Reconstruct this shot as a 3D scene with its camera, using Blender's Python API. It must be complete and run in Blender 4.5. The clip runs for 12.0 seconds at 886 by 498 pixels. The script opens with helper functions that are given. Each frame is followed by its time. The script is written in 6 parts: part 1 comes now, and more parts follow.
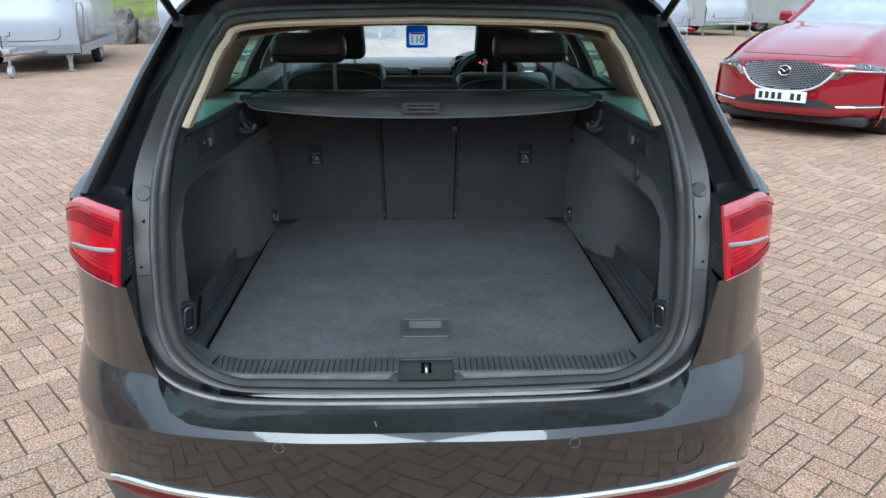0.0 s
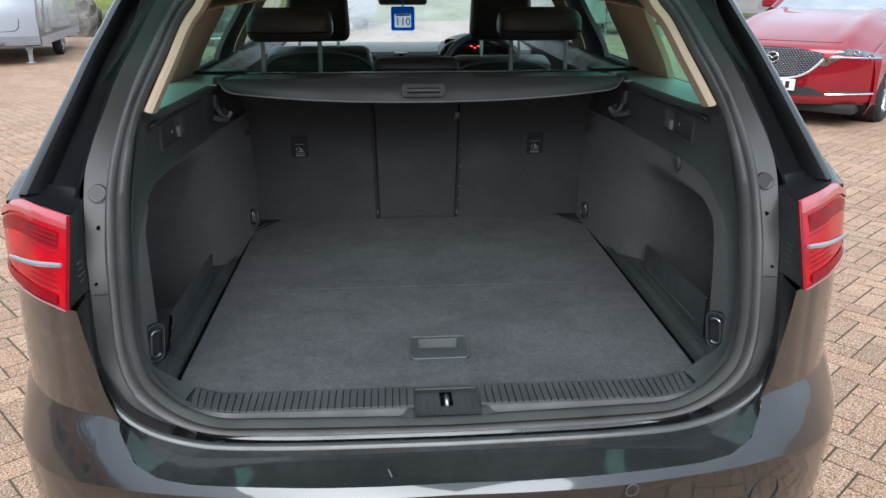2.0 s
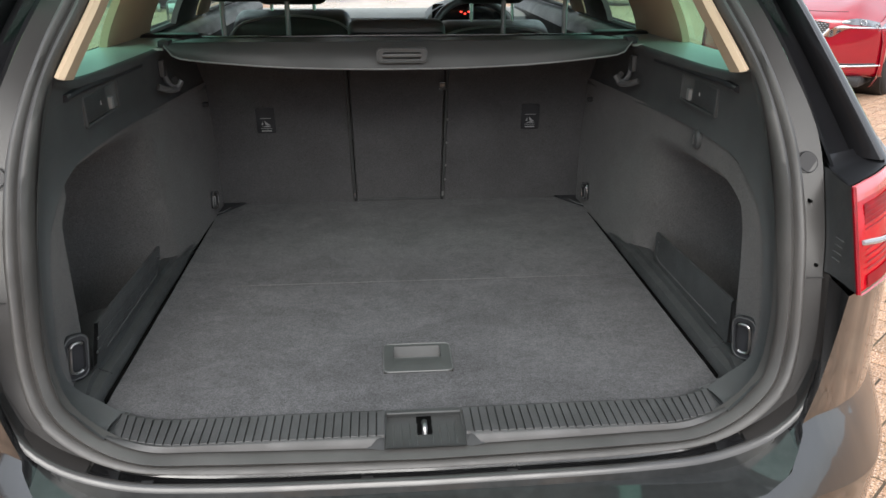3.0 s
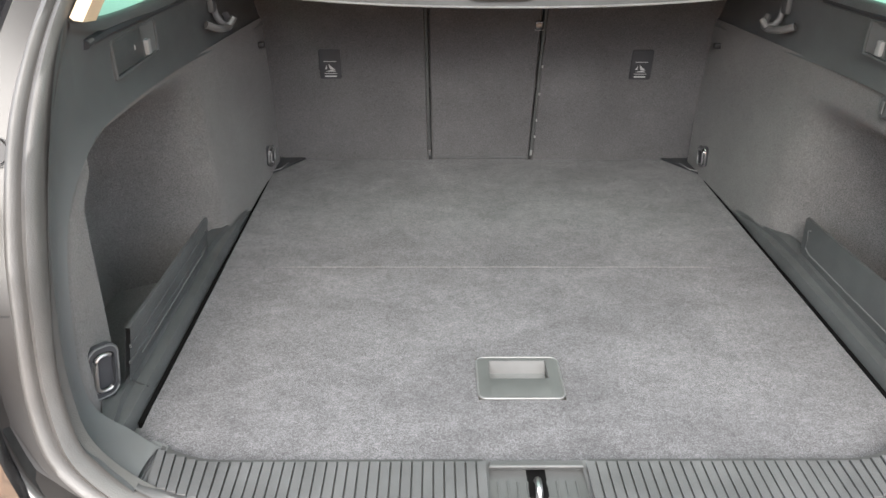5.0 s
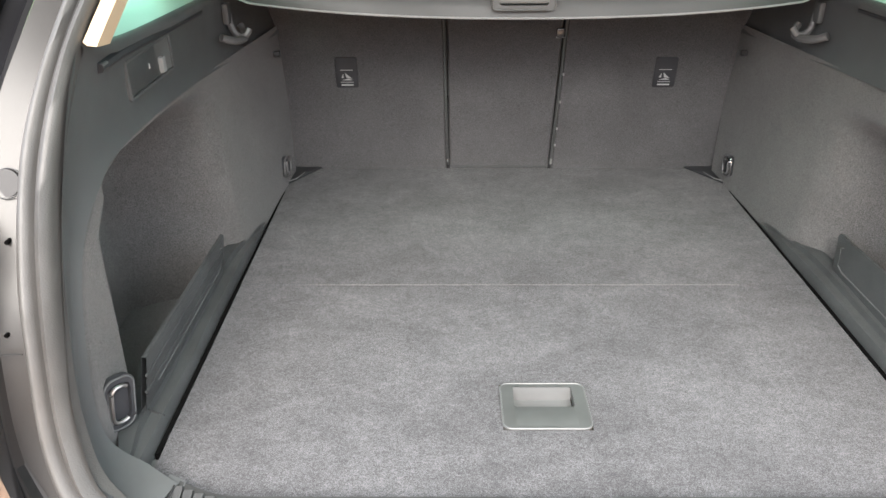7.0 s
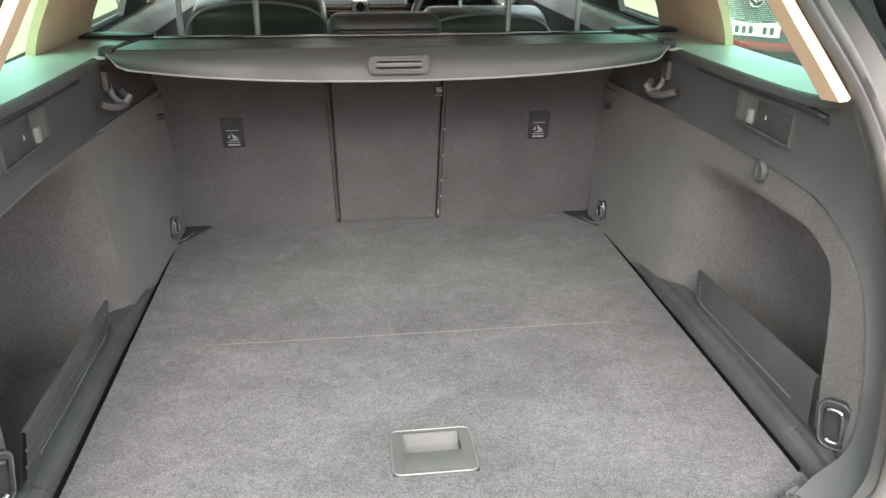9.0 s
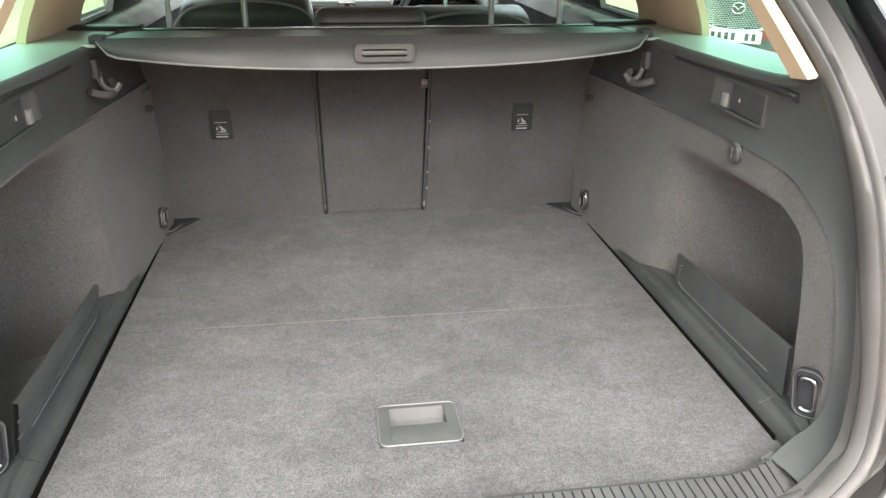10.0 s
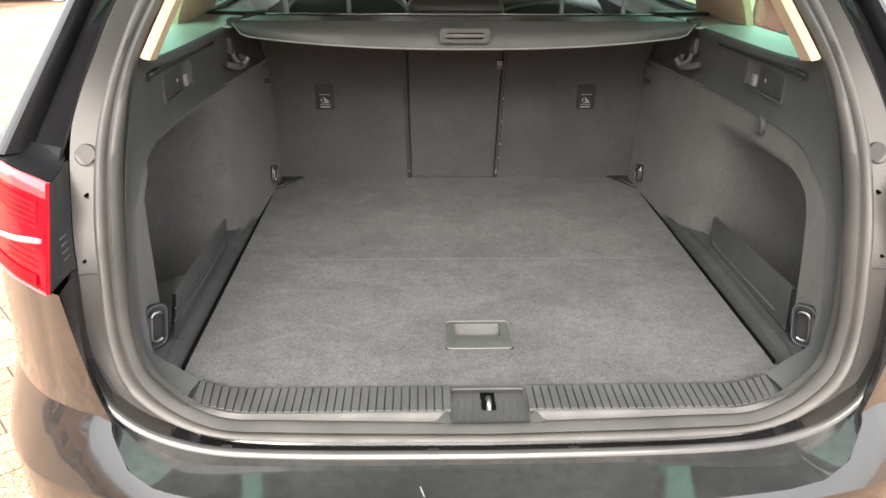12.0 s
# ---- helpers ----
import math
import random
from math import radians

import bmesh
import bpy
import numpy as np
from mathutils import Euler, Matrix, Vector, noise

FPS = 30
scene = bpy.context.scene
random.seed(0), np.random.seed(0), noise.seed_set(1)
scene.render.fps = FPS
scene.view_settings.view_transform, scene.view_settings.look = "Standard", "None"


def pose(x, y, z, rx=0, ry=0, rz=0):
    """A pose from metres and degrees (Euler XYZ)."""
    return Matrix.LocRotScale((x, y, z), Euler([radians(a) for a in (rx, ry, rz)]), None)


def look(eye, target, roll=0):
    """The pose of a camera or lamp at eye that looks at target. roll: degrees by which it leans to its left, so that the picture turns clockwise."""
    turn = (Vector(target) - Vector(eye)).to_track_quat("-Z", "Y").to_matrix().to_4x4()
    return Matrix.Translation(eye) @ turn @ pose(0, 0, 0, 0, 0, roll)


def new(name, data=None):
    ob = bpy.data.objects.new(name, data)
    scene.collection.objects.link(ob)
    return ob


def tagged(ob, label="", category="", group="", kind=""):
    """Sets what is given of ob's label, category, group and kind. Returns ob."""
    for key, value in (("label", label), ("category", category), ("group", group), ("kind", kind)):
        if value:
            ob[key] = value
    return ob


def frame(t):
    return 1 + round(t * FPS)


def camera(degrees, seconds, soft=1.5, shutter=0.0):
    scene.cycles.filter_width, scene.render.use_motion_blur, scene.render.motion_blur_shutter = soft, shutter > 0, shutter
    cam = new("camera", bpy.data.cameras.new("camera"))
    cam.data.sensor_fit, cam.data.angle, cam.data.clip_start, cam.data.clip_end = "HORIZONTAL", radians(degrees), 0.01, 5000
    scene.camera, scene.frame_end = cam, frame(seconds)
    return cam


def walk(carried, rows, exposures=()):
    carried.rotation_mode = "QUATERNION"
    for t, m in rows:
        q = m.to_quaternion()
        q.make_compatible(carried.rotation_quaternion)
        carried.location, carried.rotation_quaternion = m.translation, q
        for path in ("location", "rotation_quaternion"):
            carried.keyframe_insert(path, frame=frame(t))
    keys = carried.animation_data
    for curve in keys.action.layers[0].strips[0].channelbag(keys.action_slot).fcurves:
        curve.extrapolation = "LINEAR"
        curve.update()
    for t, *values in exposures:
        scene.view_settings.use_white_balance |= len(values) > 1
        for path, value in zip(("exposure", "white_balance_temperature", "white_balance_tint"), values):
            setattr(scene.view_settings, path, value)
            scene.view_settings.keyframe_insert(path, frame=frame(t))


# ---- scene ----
cam = camera(60.4, 12.0)
PATH = [
    (0, (-0.014, -1.577, 1.522), (0.049, 0.307, 0.854), 0.1),
    (0.5, (-0.021, -1.549, 1.513), (0.055, 0.335, 0.846), 0.0),
    (1, (-0.037, -1.492, 1.497), (0.055, 0.392, 0.83), 0.0),
    (1.5, (-0.071, -1.374, 1.471), (0.043, 0.506, 0.798), 0.0),
    (2, (-0.095, -1.289, 1.45), (0.038, 0.585, 0.765), 0.0),
    (2.5, (-0.067, -1.188, 1.423), (0.077, 0.674, 0.709), 0.0),
    (2.7, (-0.05, -1.13, 1.411), (0.099, 0.728, 0.686), 0.0),
    (4.3, (-0.099, -0.784, 1.352), (0.012, 1.015, 0.486), 0.9),
    (4.5, (-0.113, -0.765, 1.349), (-0.019, 1.029, 0.47), 0.9),
    (5, (-0.125, -0.734, 1.368), (-0.105, 1.048, 0.46), 0.3),
    (5.5, (-0.147, -0.71, 1.367), (-0.176, 1.063, 0.443), 0.3),
    (6, (-0.151, -0.691, 1.359), (-0.215, 1.078, 0.427), 0.0),
    (6.5, (-0.165, -0.672, 1.372), (-0.226, 1.097, 0.44), -0.3),
    (7, (-0.141, -0.683, 1.394), (-0.152, 1.09, 0.468), -0.2),
    (7.5, (-0.109, -0.706, 1.423), (-0.061, 1.076, 0.516), -0.3),
    (7.7, (-0.108, -0.708, 1.437), (-0.02, 1.078, 0.542), 0.0),
    (9.3, (-0.106, -0.731, 1.421), (0.148, 1.081, 0.612), 0.3),
    (9.5, (-0.118, -0.735, 1.411), (0.146, 1.077, 0.607), 0.3),
    (10, (-0.107, -0.774, 1.394), (0.161, 1.042, 0.6), 0.5),
    (10.5, (-0.065, -0.858, 1.409), (0.169, 0.96, 0.608), 0.5),
    (11, (-0.041, -0.962, 1.416), (0.144, 0.859, 0.609), 0.4),
    (11.5, (-0.033, -1.044, 1.43), (0.098, 0.781, 0.622), 0.5),
    (12, (-0.109, -1.066, 1.422), (-0.049, 0.76, 0.607), 0.4),
]
EXPOSURES = [(0, 0.82, 5200, 1), (1.5, 0.78, 5200, 1), (2.0, 0.82, 5650, 5), (2.7, 1.02, 6150, 8), (4.3, 2.4, 6350, 10), (5.5, 2.74, 6450, 10), (7.5, 2.74, 6450, 10),
             (9.5, 2.82, 6650, 11), (10.5, 2.70, 6700, 11), (12, 2.36, 6850, 11)]
walk(cam, [(t, look(eye, target, roll)) for t, eye, target, roll in PATH],
     exposures=EXPOSURES)

# ---- light ----
world = bpy.data.worlds.new("world")
scene.world = world
world.use_nodes = True
wn = world.node_tree.nodes
sky = wn.new("ShaderNodeTexSky")
sky.sky_type, sky.sun_disc = "NISHITA", False
sky.sun_elevation, sky.sun_rotation = radians(44), radians(186)
sky.air_density, sky.dust_density, sky.ozone_density = 1.0, 4.0, 1.0
# bright cloud cover over most of the sky, with soft lighter and darker patches
wash, cloud, lift, shade = wn.new("ShaderNodeMix"), wn.new("ShaderNodeTexNoise"), wn.new("ShaderNodeMapRange"), wn.new("ShaderNodeMix")
wl = world.node_tree.links.new
wash.data_type = shade.data_type = "RGBA"
shade.blend_type = "MULTIPLY"
wash.inputs[0].default_value, shade.inputs[0].default_value = 0.75, 1.0
cloud.inputs["Scale"].default_value, cloud.inputs["Detail"].default_value = 2.2, 5
lift.inputs[1].default_value, lift.inputs[2].default_value, lift.inputs[3].default_value, lift.inputs[4].default_value = 0.3, 0.7, 0.8, 1.2
wl(sky.outputs[0], wash.inputs[6])
wash.inputs[7].default_value = (6.6, 6.8, 7.1, 1)
wl(wn.new("ShaderNodeTexCoord").outputs["Generated"], cloud.inputs["Vector"])
wl(cloud.outputs["Fac"], lift.inputs[0])
wl(wash.outputs[2], shade.inputs[6])
wl(lift.outputs[0], shade.inputs[7])
# overcast skies are brighter overhead than towards the horizon
lean, rise, vault = wn.new("ShaderNodeSeparateXYZ"), wn.new("ShaderNodeMapRange"), wn.new("ShaderNodeMix")
vault.data_type, vault.blend_type = "RGBA", "MULTIPLY"
vault.inputs[0].default_value = 1.0
rise.inputs[1].default_value, rise.inputs[2].default_value, rise.inputs[3].default_value, rise.inputs[4].default_value = 0.0, 1.0, 0.72, 1.03
wl(wn["Texture Coordinate"].outputs["Generated"], lean.inputs[0])
wl(lean.outputs["Z"], rise.inputs[0])
wl(shade.outputs[2], vault.inputs[6])
wl(rise.outputs[0], vault.inputs[7])
wl(vault.outputs[2], wn["Background"].inputs[0])
wn["Background"].inputs[1].default_value = 0.15
sun = new("sun", bpy.data.lights.new("sun", "SUN"))
sun.data.energy, sun.data.angle, sun.data.color = 1.75, radians(44), (1.0, 0.95, 0.88)
sun.matrix_world = look((-0.9, -8.4, 8.2), (0, 0, 0))


# ---- materials ----
def material(name, base, rough=0.5, metal=0.0, vary=0.0, vary_scale=4.0, grain=0.0, grain_scale=300.0, bump=0.0,
             bump_scale=300.0, coat=0.0, tint=None, island=0.0, spec=0.5, rough_vary=0.0, sheen=0.0, coat_ior=1.5, nap=0.0, fleck=0.0, coat_rough=0.04):
    m = bpy.data.materials.new(name)
    m.use_nodes = True
    nt, p = m.node_tree, m.node_tree.nodes["Principled BSDF"]
    N, L = nt.nodes.new, nt.links.new
    p.inputs["Base Color"].default_value = (*base, 1)
    p.inputs["Roughness"].default_value, p.inputs["Metallic"].default_value = rough, metal
    p.inputs["Coat Weight"].default_value, p.inputs["Coat Roughness"].default_value = coat, coat_rough
    p.inputs["Specular IOR Level"].default_value, p.inputs["Coat IOR"].default_value = spec, coat_ior
    p.inputs["Sheen Weight"].default_value = sheen
    co = N("ShaderNodeTexCoord").outputs["Object"]
    if island:
        # each piece takes its own stretch of the pattern
        shift, step_ = N("ShaderNodeVectorMath"), N("ShaderNodeVectorMath")
        step_.operation, step_.inputs[1].default_value = "MULTIPLY", (53.0, 29.0, 11.0)
        L(N("ShaderNodeObjectInfo").outputs["Random"], step_.inputs[0])
        L(co, shift.inputs[0])
        L(step_.outputs[0], shift.inputs[1])
        co = shift.outputs[0]

    def tex(scale, detail=4.0):
        t = N("ShaderNodeTexNoise")
        t.inputs["Scale"].default_value, t.inputs["Detail"].default_value = scale, detail
        L(co, t.inputs["Vector"])
        return t.outputs["Fac"]

    def mix(fac, a, b, mode="MIX"):
        x = N("ShaderNodeMix")
        x.data_type, x.blend_type = "RGBA", mode
        for sock, v in ((x.inputs[0], fac), (x.inputs[6], a), (x.inputs[7], b)):
            if isinstance(v, (tuple, list)):
                sock.default_value = (*v, 1)
            elif isinstance(v, float):
                sock.default_value = v
            else:
                L(v, sock)
        return x.outputs[2]

    def ramp(src, lo, hi, a=0.3, b=0.7):
        r = N("ShaderNodeMapRange")
        r.inputs[1].default_value, r.inputs[2].default_value, r.inputs[3].default_value, r.inputs[4].default_value = a, b, lo, hi
        L(src, r.inputs[0])
        return r.outputs[0]

    col = tuple(base)
    if vary:
        second = tint or tuple(min(1, c * (1 + vary)) for c in base)
        first = tuple(c * (1 - vary) for c in base)
        col = mix(ramp(tex(vary_scale, 6), 0, 1), first, second)
    if grain:
        g = ramp(tex(grain_scale, 2), 1 - grain, 1 + grain)
        col = mix(1.0, col, g, "MULTIPLY")
    if nap:
        # brushed pile: patches a hand wide, drawn out sideways, with finer streaks in them
        stretch = N("ShaderNodeMapping")
        stretch.inputs["Scale"].default_value = (0.75, 1.0, 1.0)
        L(co, stretch.inputs["Vector"])
        for sc, amp in ((9.0, nap), (55.0, nap * 0.7), (230.0, nap * 1.2)):
            t = N("ShaderNodeTexNoise")
            t.inputs["Scale"].default_value, t.inputs["Detail"].default_value, t.inputs["Distortion"].default_value = sc, 5.0, 0.8
            L(stretch.outputs[0], t.inputs["Vector"])
            col = mix(1.0, col, ramp(t.outputs["Fac"], 1 - amp, 1 + amp, 0.35, 0.65), "MULTIPLY")
    if fleck:
        # pale grains of stone in the surface
        col = mix(ramp(tex(170.0, 1), 0.0, fleck, 0.55, 0.64), col, (0.60, 0.475, 0.385))
        col = mix(ramp(tex(150.0, 1), fleck * 0.8, 0.0, 0.34, 0.44), col, (0.10, 0.065, 0.045))
    if island:
        info = N("ShaderNodeObjectInfo").outputs["Random"]
        geo = N("ShaderNodeNewGeometry").outputs["Random Per Island"]
        add = N("ShaderNodeMath")
        add.operation = "ADD"
        L(info, add.inputs[0])
        L(geo, add.inputs[1])
        fr = N("ShaderNodeMath")
        fr.operation = "FRACT"
        L(add.outputs[0], fr.inputs[0])
        col = mix(1.0, col, ramp(fr.outputs[0], 1 - island, 1 + island, 0, 1), "MULTIPLY")
        # some pieces are pinker than others
        hue = N("ShaderNodeMath")
        hue.operation, hue.inputs[1].default_value = "PINGPONG", 0.13
        L(fr.outputs[0], hue.inputs[0])
        col = mix(ramp(hue.outputs[0], 0.0, 1.0, 0.0, 0.13), col, mix(1.0, col, (1.02, 0.95, 0.93), "MULTIPLY"))
    if not isinstance(col, tuple):
        L(col, p.inputs["Base Color"])
    if rough_vary:
        L(ramp(tex(vary_scale * 2.3, 5), rough - rough_vary, rough + rough_vary), p.inputs["Roughness"])
    if bump:
        b = N("ShaderNodeBump")
        b.inputs["Strength"].default_value, b.inputs["Distance"].default_value = 1.0, bump
        L(tex(bump_scale, 3), b.inputs["Height"])
        L(b.outputs[0], p.inputs["Normal"])
    return m


def glass_material(name, colour, rough=0.0, dust=0.0):
    m = bpy.data.materials.new(name)
    m.use_nodes = True
    nt = m.node_tree
    nt.nodes.remove(nt.nodes["Principled BSDF"])
    N, L = nt.nodes.new, nt.links.new
    tr, gl, mx, fr = N("ShaderNodeBsdfTransparent"), N("ShaderNodeBsdfGlossy"), N("ShaderNodeMixShader"), N("ShaderNodeLayerWeight")
    tr.inputs[0].default_value = (*colour, 1)
    gl.inputs["Roughness"].default_value = rough
    pw, ml = N("ShaderNodeMath"), N("ShaderNodeMath")
    pw.operation, ml.operation = "POWER", "MULTIPLY_ADD"
    pw.inputs[1].default_value, ml.inputs[1].default_value, ml.inputs[2].default_value = 4.0, 0.6, 0.04
    L(fr.outputs["Facing"], pw.inputs[0])
    L(pw.outputs[0], ml.inputs[0])
    L(ml.outputs[0], mx.inputs[0])
    L(tr.outputs[0], mx.inputs[1])
    L(gl.outputs[0], mx.inputs[2])
    out = mx.outputs[0]
    if dust:
        df, m2 = N("ShaderNodeBsdfTranslucent"), N("ShaderNodeMixShader")
        df.inputs[0].default_value = (0.85, 0.85, 0.83, 1)
        nz, rg = N("ShaderNodeTexNoise"), N("ShaderNodeMapRange")
        nz.inputs["Scale"].default_value, nz.inputs["Detail"].default_value = 6, 8
        L(N("ShaderNodeTexCoord").outputs["Object"], nz.inputs["Vector"])
        rg.inputs[3].default_value, rg.inputs[4].default_value = dust * 0.4, dust * 1.6
        L(nz.outputs["Fac"], rg.inputs[0])
        L(rg.outputs[0], m2.inputs[0])
        L(out, m2.inputs[1])
        L(df.outputs[0], m2.inputs[2])
        out = m2.outputs[0]
    L(out, nt.nodes["Material Output"].inputs[0])
    return m


def glow_material(name, colour, strength):
    m = bpy.data.materials.new(name)
    m.use_nodes = True
    p = m.node_tree.nodes["Principled BSDF"]
    p.inputs["Base Color"].default_value = (*colour, 1)
    p.inputs["Emission Color"].default_value = (*colour, 1)
    p.inputs["Emission Strength"].default_value = strength
    return m


PAINT = material("grey_paint", (0.012, 0.0118, 0.0115), 0.34, 0.1, vary=0.12, vary_scale=3, grain=0.25, grain_scale=2500, coat=1.0, spec=0.25, coat_ior=1.66, coat_rough=0.04)
GUTTER = material("gutter_paint", (0.008, 0.008, 0.009), 0.35, 0.0, vary=0.3, vary_scale=8, coat=0.16, spec=0.1, coat_ior=1.4, coat_rough=0.06)
JAMB = material("jamb_paint", (0.030, 0.028, 0.027), 0.5, 0.0, vary=0.2, vary_scale=6, grain=0.12, grain_scale=1500, coat=0.45, spec=0.12, coat_ior=1.5, coat_rough=0.28)
BLACK_GLOSS = material("gloss_black", (0.012, 0.012, 0.013), 0.22, 0.0, vary=0.3, vary_scale=8, coat=0.6, rough_vary=0.06)
RUBBER = material("rubber", (0.052, 0.050, 0.048), 0.5, vary=0.25, vary_scale=9, bump=0.0004, bump_scale=500, rough_vary=0.1)
DARK_RUBBER = material("dark_rubber", (0.020, 0.020, 0.021), 0.6, vary=0.3, vary_scale=9)
CARPET = material("boot_carpet", (0.0655, 0.0645, 0.068), 0.95, vary=0.10, vary_scale=3, grain=0.55, grain_scale=690.7, bump=0.0006, bump_scale=900, sheen=0.10, spec=0.15, nap=0.15)
SIDE_CARPET = material("side_carpet", (0.086, 0.0825, 0.0815), 0.95, vary=0.14, vary_scale=4, grain=0.45, grain_scale=600, bump=0.0008, bump_scale=800, sheen=0.15, spec=0.15, nap=0.05)
SEAT_CARPET = material("seat_back_carpet", (0.070, 0.069, 0.0705), 0.95, vary=0.12, vary_scale=6, grain=0.35, grain_scale=600, bump=0.0007, bump_scale=900, sheen=0.12, spec=0.15, nap=0.04)
TRIM = material("black_trim_plastic", (0.062, 0.065, 0.066), 0.5, vary=0.12, vary_scale=5, bump=0.0005, bump_scale=900, rough_vary=0.08)
SILL = material("sill_plastic", (0.056, 0.055, 0.055), 0.5, vary=0.2, vary_scale=12, bump=0.0004, bump_scale=900, rough_vary=0.1)
GREY_PLASTIC = material("grey_plastic", (0.20, 0.20, 0.20), 0.45, vary=0.1, vary_scale=20)
PALE_PLASTIC = material("pale_plastic", (0.34, 0.33, 0.33), 0.5, vary=0.1, vary_scale=25)
CREAM = material("cream_trim", (0.50, 0.385, 0.268), 0.75, vary=0.06, vary_scale=6, bump=0.0004, bump_scale=900)
CHROME = material("chrome", (0.78, 0.78, 0.78), 0.08, 1.0, vary=0.04, vary_scale=15)
STEEL = material("steel", (0.45, 0.44, 0.43), 0.32, 1.0, vary=0.2, vary_scale=20)
RED_LENS = material("red_lens", (0.36, 0.0004, 0.008), 0.18, vary=0.25, vary_scale=22, coat=0.32, spec=0.12)
RED_DEEP = material("deep_red_lens", (0.18, 0.0004, 0.006), 0.3, vary=0.25, vary_scale=40, coat=0.08, spec=0.1)
LIGHT_BAR = material("lamp_bar", (0.36, 0.34, 0.34), 0.25, 0.2, vary=0.1, vary_scale=30, coat=0.5)
LEATHER = material("black_leather", (0.070, 0.069, 0.068), 0.42, vary=0.15, vary_scale=10, bump=0.0005, bump_scale=450, rough_vary=0.08)
COVER = material("cover_vinyl", (0.037, 0.039, 0.039), 0.45, vary=0.10, vary_scale=4, bump=0.0005, bump_scale=650, rough_vary=0.06)
# Dark grey shelf plastic made pale and greenish: window light put into the colour.
LIT_SHELF = material("lit_shelf_plastic", (0.25, 0.28, 0.26), 0.34, vary=0.08, vary_scale=5, bump=0.0004, bump_scale=900)
SATIN = material("satin_black", (0.026, 0.027, 0.030), 0.5, vary=0.2, vary_scale=20, spec=0.3)
# The ribs' own plastic, darkened: shade in the grooves is painted.
RIB_GROOVE_SHADE = material("rib_groove_shade_plastic", (0.024, 0.024, 0.024), 0.6, vary=0.2, vary_scale=12)
RIB = material("rib_plastic", (0.050, 0.050, 0.051), 0.5, vary=0.2, vary_scale=12, bump=0.0004, bump_scale=900, rough_vary=0.1)
FLAP = material("flap_plastic", (0.043, 0.045, 0.046), 0.45, vary=0.2, vary_scale=9, bump=0.0004, bump_scale=900, rough_vary=0.08)
# Flat black that stands in for the shade inside gaps and holes.
HOLE_SHADE = material("hole_shade_black", (0.004, 0.004, 0.004), 1.0, spec=0.0, vary=0.2, vary_scale=30)
STRIKER = material("dull_steel", (0.30, 0.30, 0.30), 0.4, 1.0, vary=0.2, vary_scale=30)
WALL_BRICK = material("orange_brick", (0.42, 0.20, 0.105), 0.8, vary=0.25, vary_scale=1.5, grain=0.4, grain_scale=14, bump=0.004, bump_scale=30)
HOOK = material("hook_plastic", (0.090, 0.090, 0.090), 0.4, vary=0.15, vary_scale=20)
GRIP = material("handle_plastic", (0.054, 0.057, 0.056), 0.45, vary=0.15, vary_scale=20)
RIM = material("handle_rim_plastic", (0.085, 0.087, 0.087), 0.45, vary=0.15, vary_scale=20)
LAMP_LINE = material("lamp_lower_line", (0.30, 0.06, 0.07), 0.25, vary=0.15, vary_scale=30, coat=0.6)
SCREEN = material("reflecting_screen", (0.42, 0.44, 0.44), 0.05, 0.85, vary=0.2, vary_scale=3, coat=1.0, spec=1.0)
WHITE_INK = material("white_print", (0.34, 0.34, 0.34), 0.6)
BLACK_INK = material("black_print", (0.015, 0.015, 0.016), 0.6)
GREEN_GLASS = glass_material("tinted_glass", (0.34, 0.72, 0.52), 0.0, 0.02)
GATE_GLASS = glass_material("tailgate_glass", (0.52, 0.74, 0.62))
DUSTY_PAINT = material("dusty_grey_paint", (0.020, 0.021, 0.021), 0.4, 0.0, vary=0.35, vary_scale=5, grain=0.2, grain_scale=60, coat=1.0, spec=0.2, coat_ior=1.5, rough_vary=0.08, coat_rough=0.06)
REFLECTOR = material("dark_red_reflector", (0.075, 0.0008, 0.004), 0.3, vary=0.3, vary_scale=40, coat=0.5, spec=0.3)
POCKET = material("pocket_plastic", (0.040, 0.041, 0.041), 0.5, vary=0.2, vary_scale=12, bump=0.0004, bump_scale=900)
VAN_SIDE = material("caravan_side", (0.40, 0.40, 0.38), 0.16, vary=0.06, vary_scale=1.2, coat=0.8)
# Red lens made paler: the sky's reflection is painted into the colour.
LAMP_SKY_SHEEN = material("red_lens_sky_sheen", (0.40, 0.055, 0.065), 0.15, vary=0.2, vary_scale=20, coat=0.8)
LIP = material("worn_lip_paint", (0.032, 0.030, 0.029), 0.45, 0.0, vary=0.3, vary_scale=9, grain=0.15, grain_scale=900, coat=0.55, coat_ior=1.5, rough_vary=0.1, coat_rough=0.12)
# Sun glare on the dashboard top is put into this pale colour.
DASH_GLARE = material("dashboard_top_glare", (0.26, 0.25, 0.225), 0.55, vary=0.08, vary_scale=8, bump=0.0005, bump_scale=700)
CABIN_GLASS = glass_material("front_window_glass", (0.74, 0.95, 0.86), 0.0, 0.02)
CLEAR_GLASS = glass_material("windscreen_glass", (0.88, 0.95, 0.92), 0.0, 0.30)
BLUE_CARD = material("blue_card", (0.02, 0.20, 0.72), 0.4, vary=0.08, vary_scale=30)
RED_PAINT = material("red_paint", (0.26, 0.001, 0.011), 0.30, 0.4, vary=0.08, vary_scale=4, grain=0.15, grain_scale=1500, coat=1.0, spec=0.2, coat_ior=1.65, coat_rough=0.03)
TYRE = material("tyre_rubber", (0.022, 0.022, 0.023), 0.8, vary=0.25, vary_scale=15, bump=0.001, bump_scale=120)
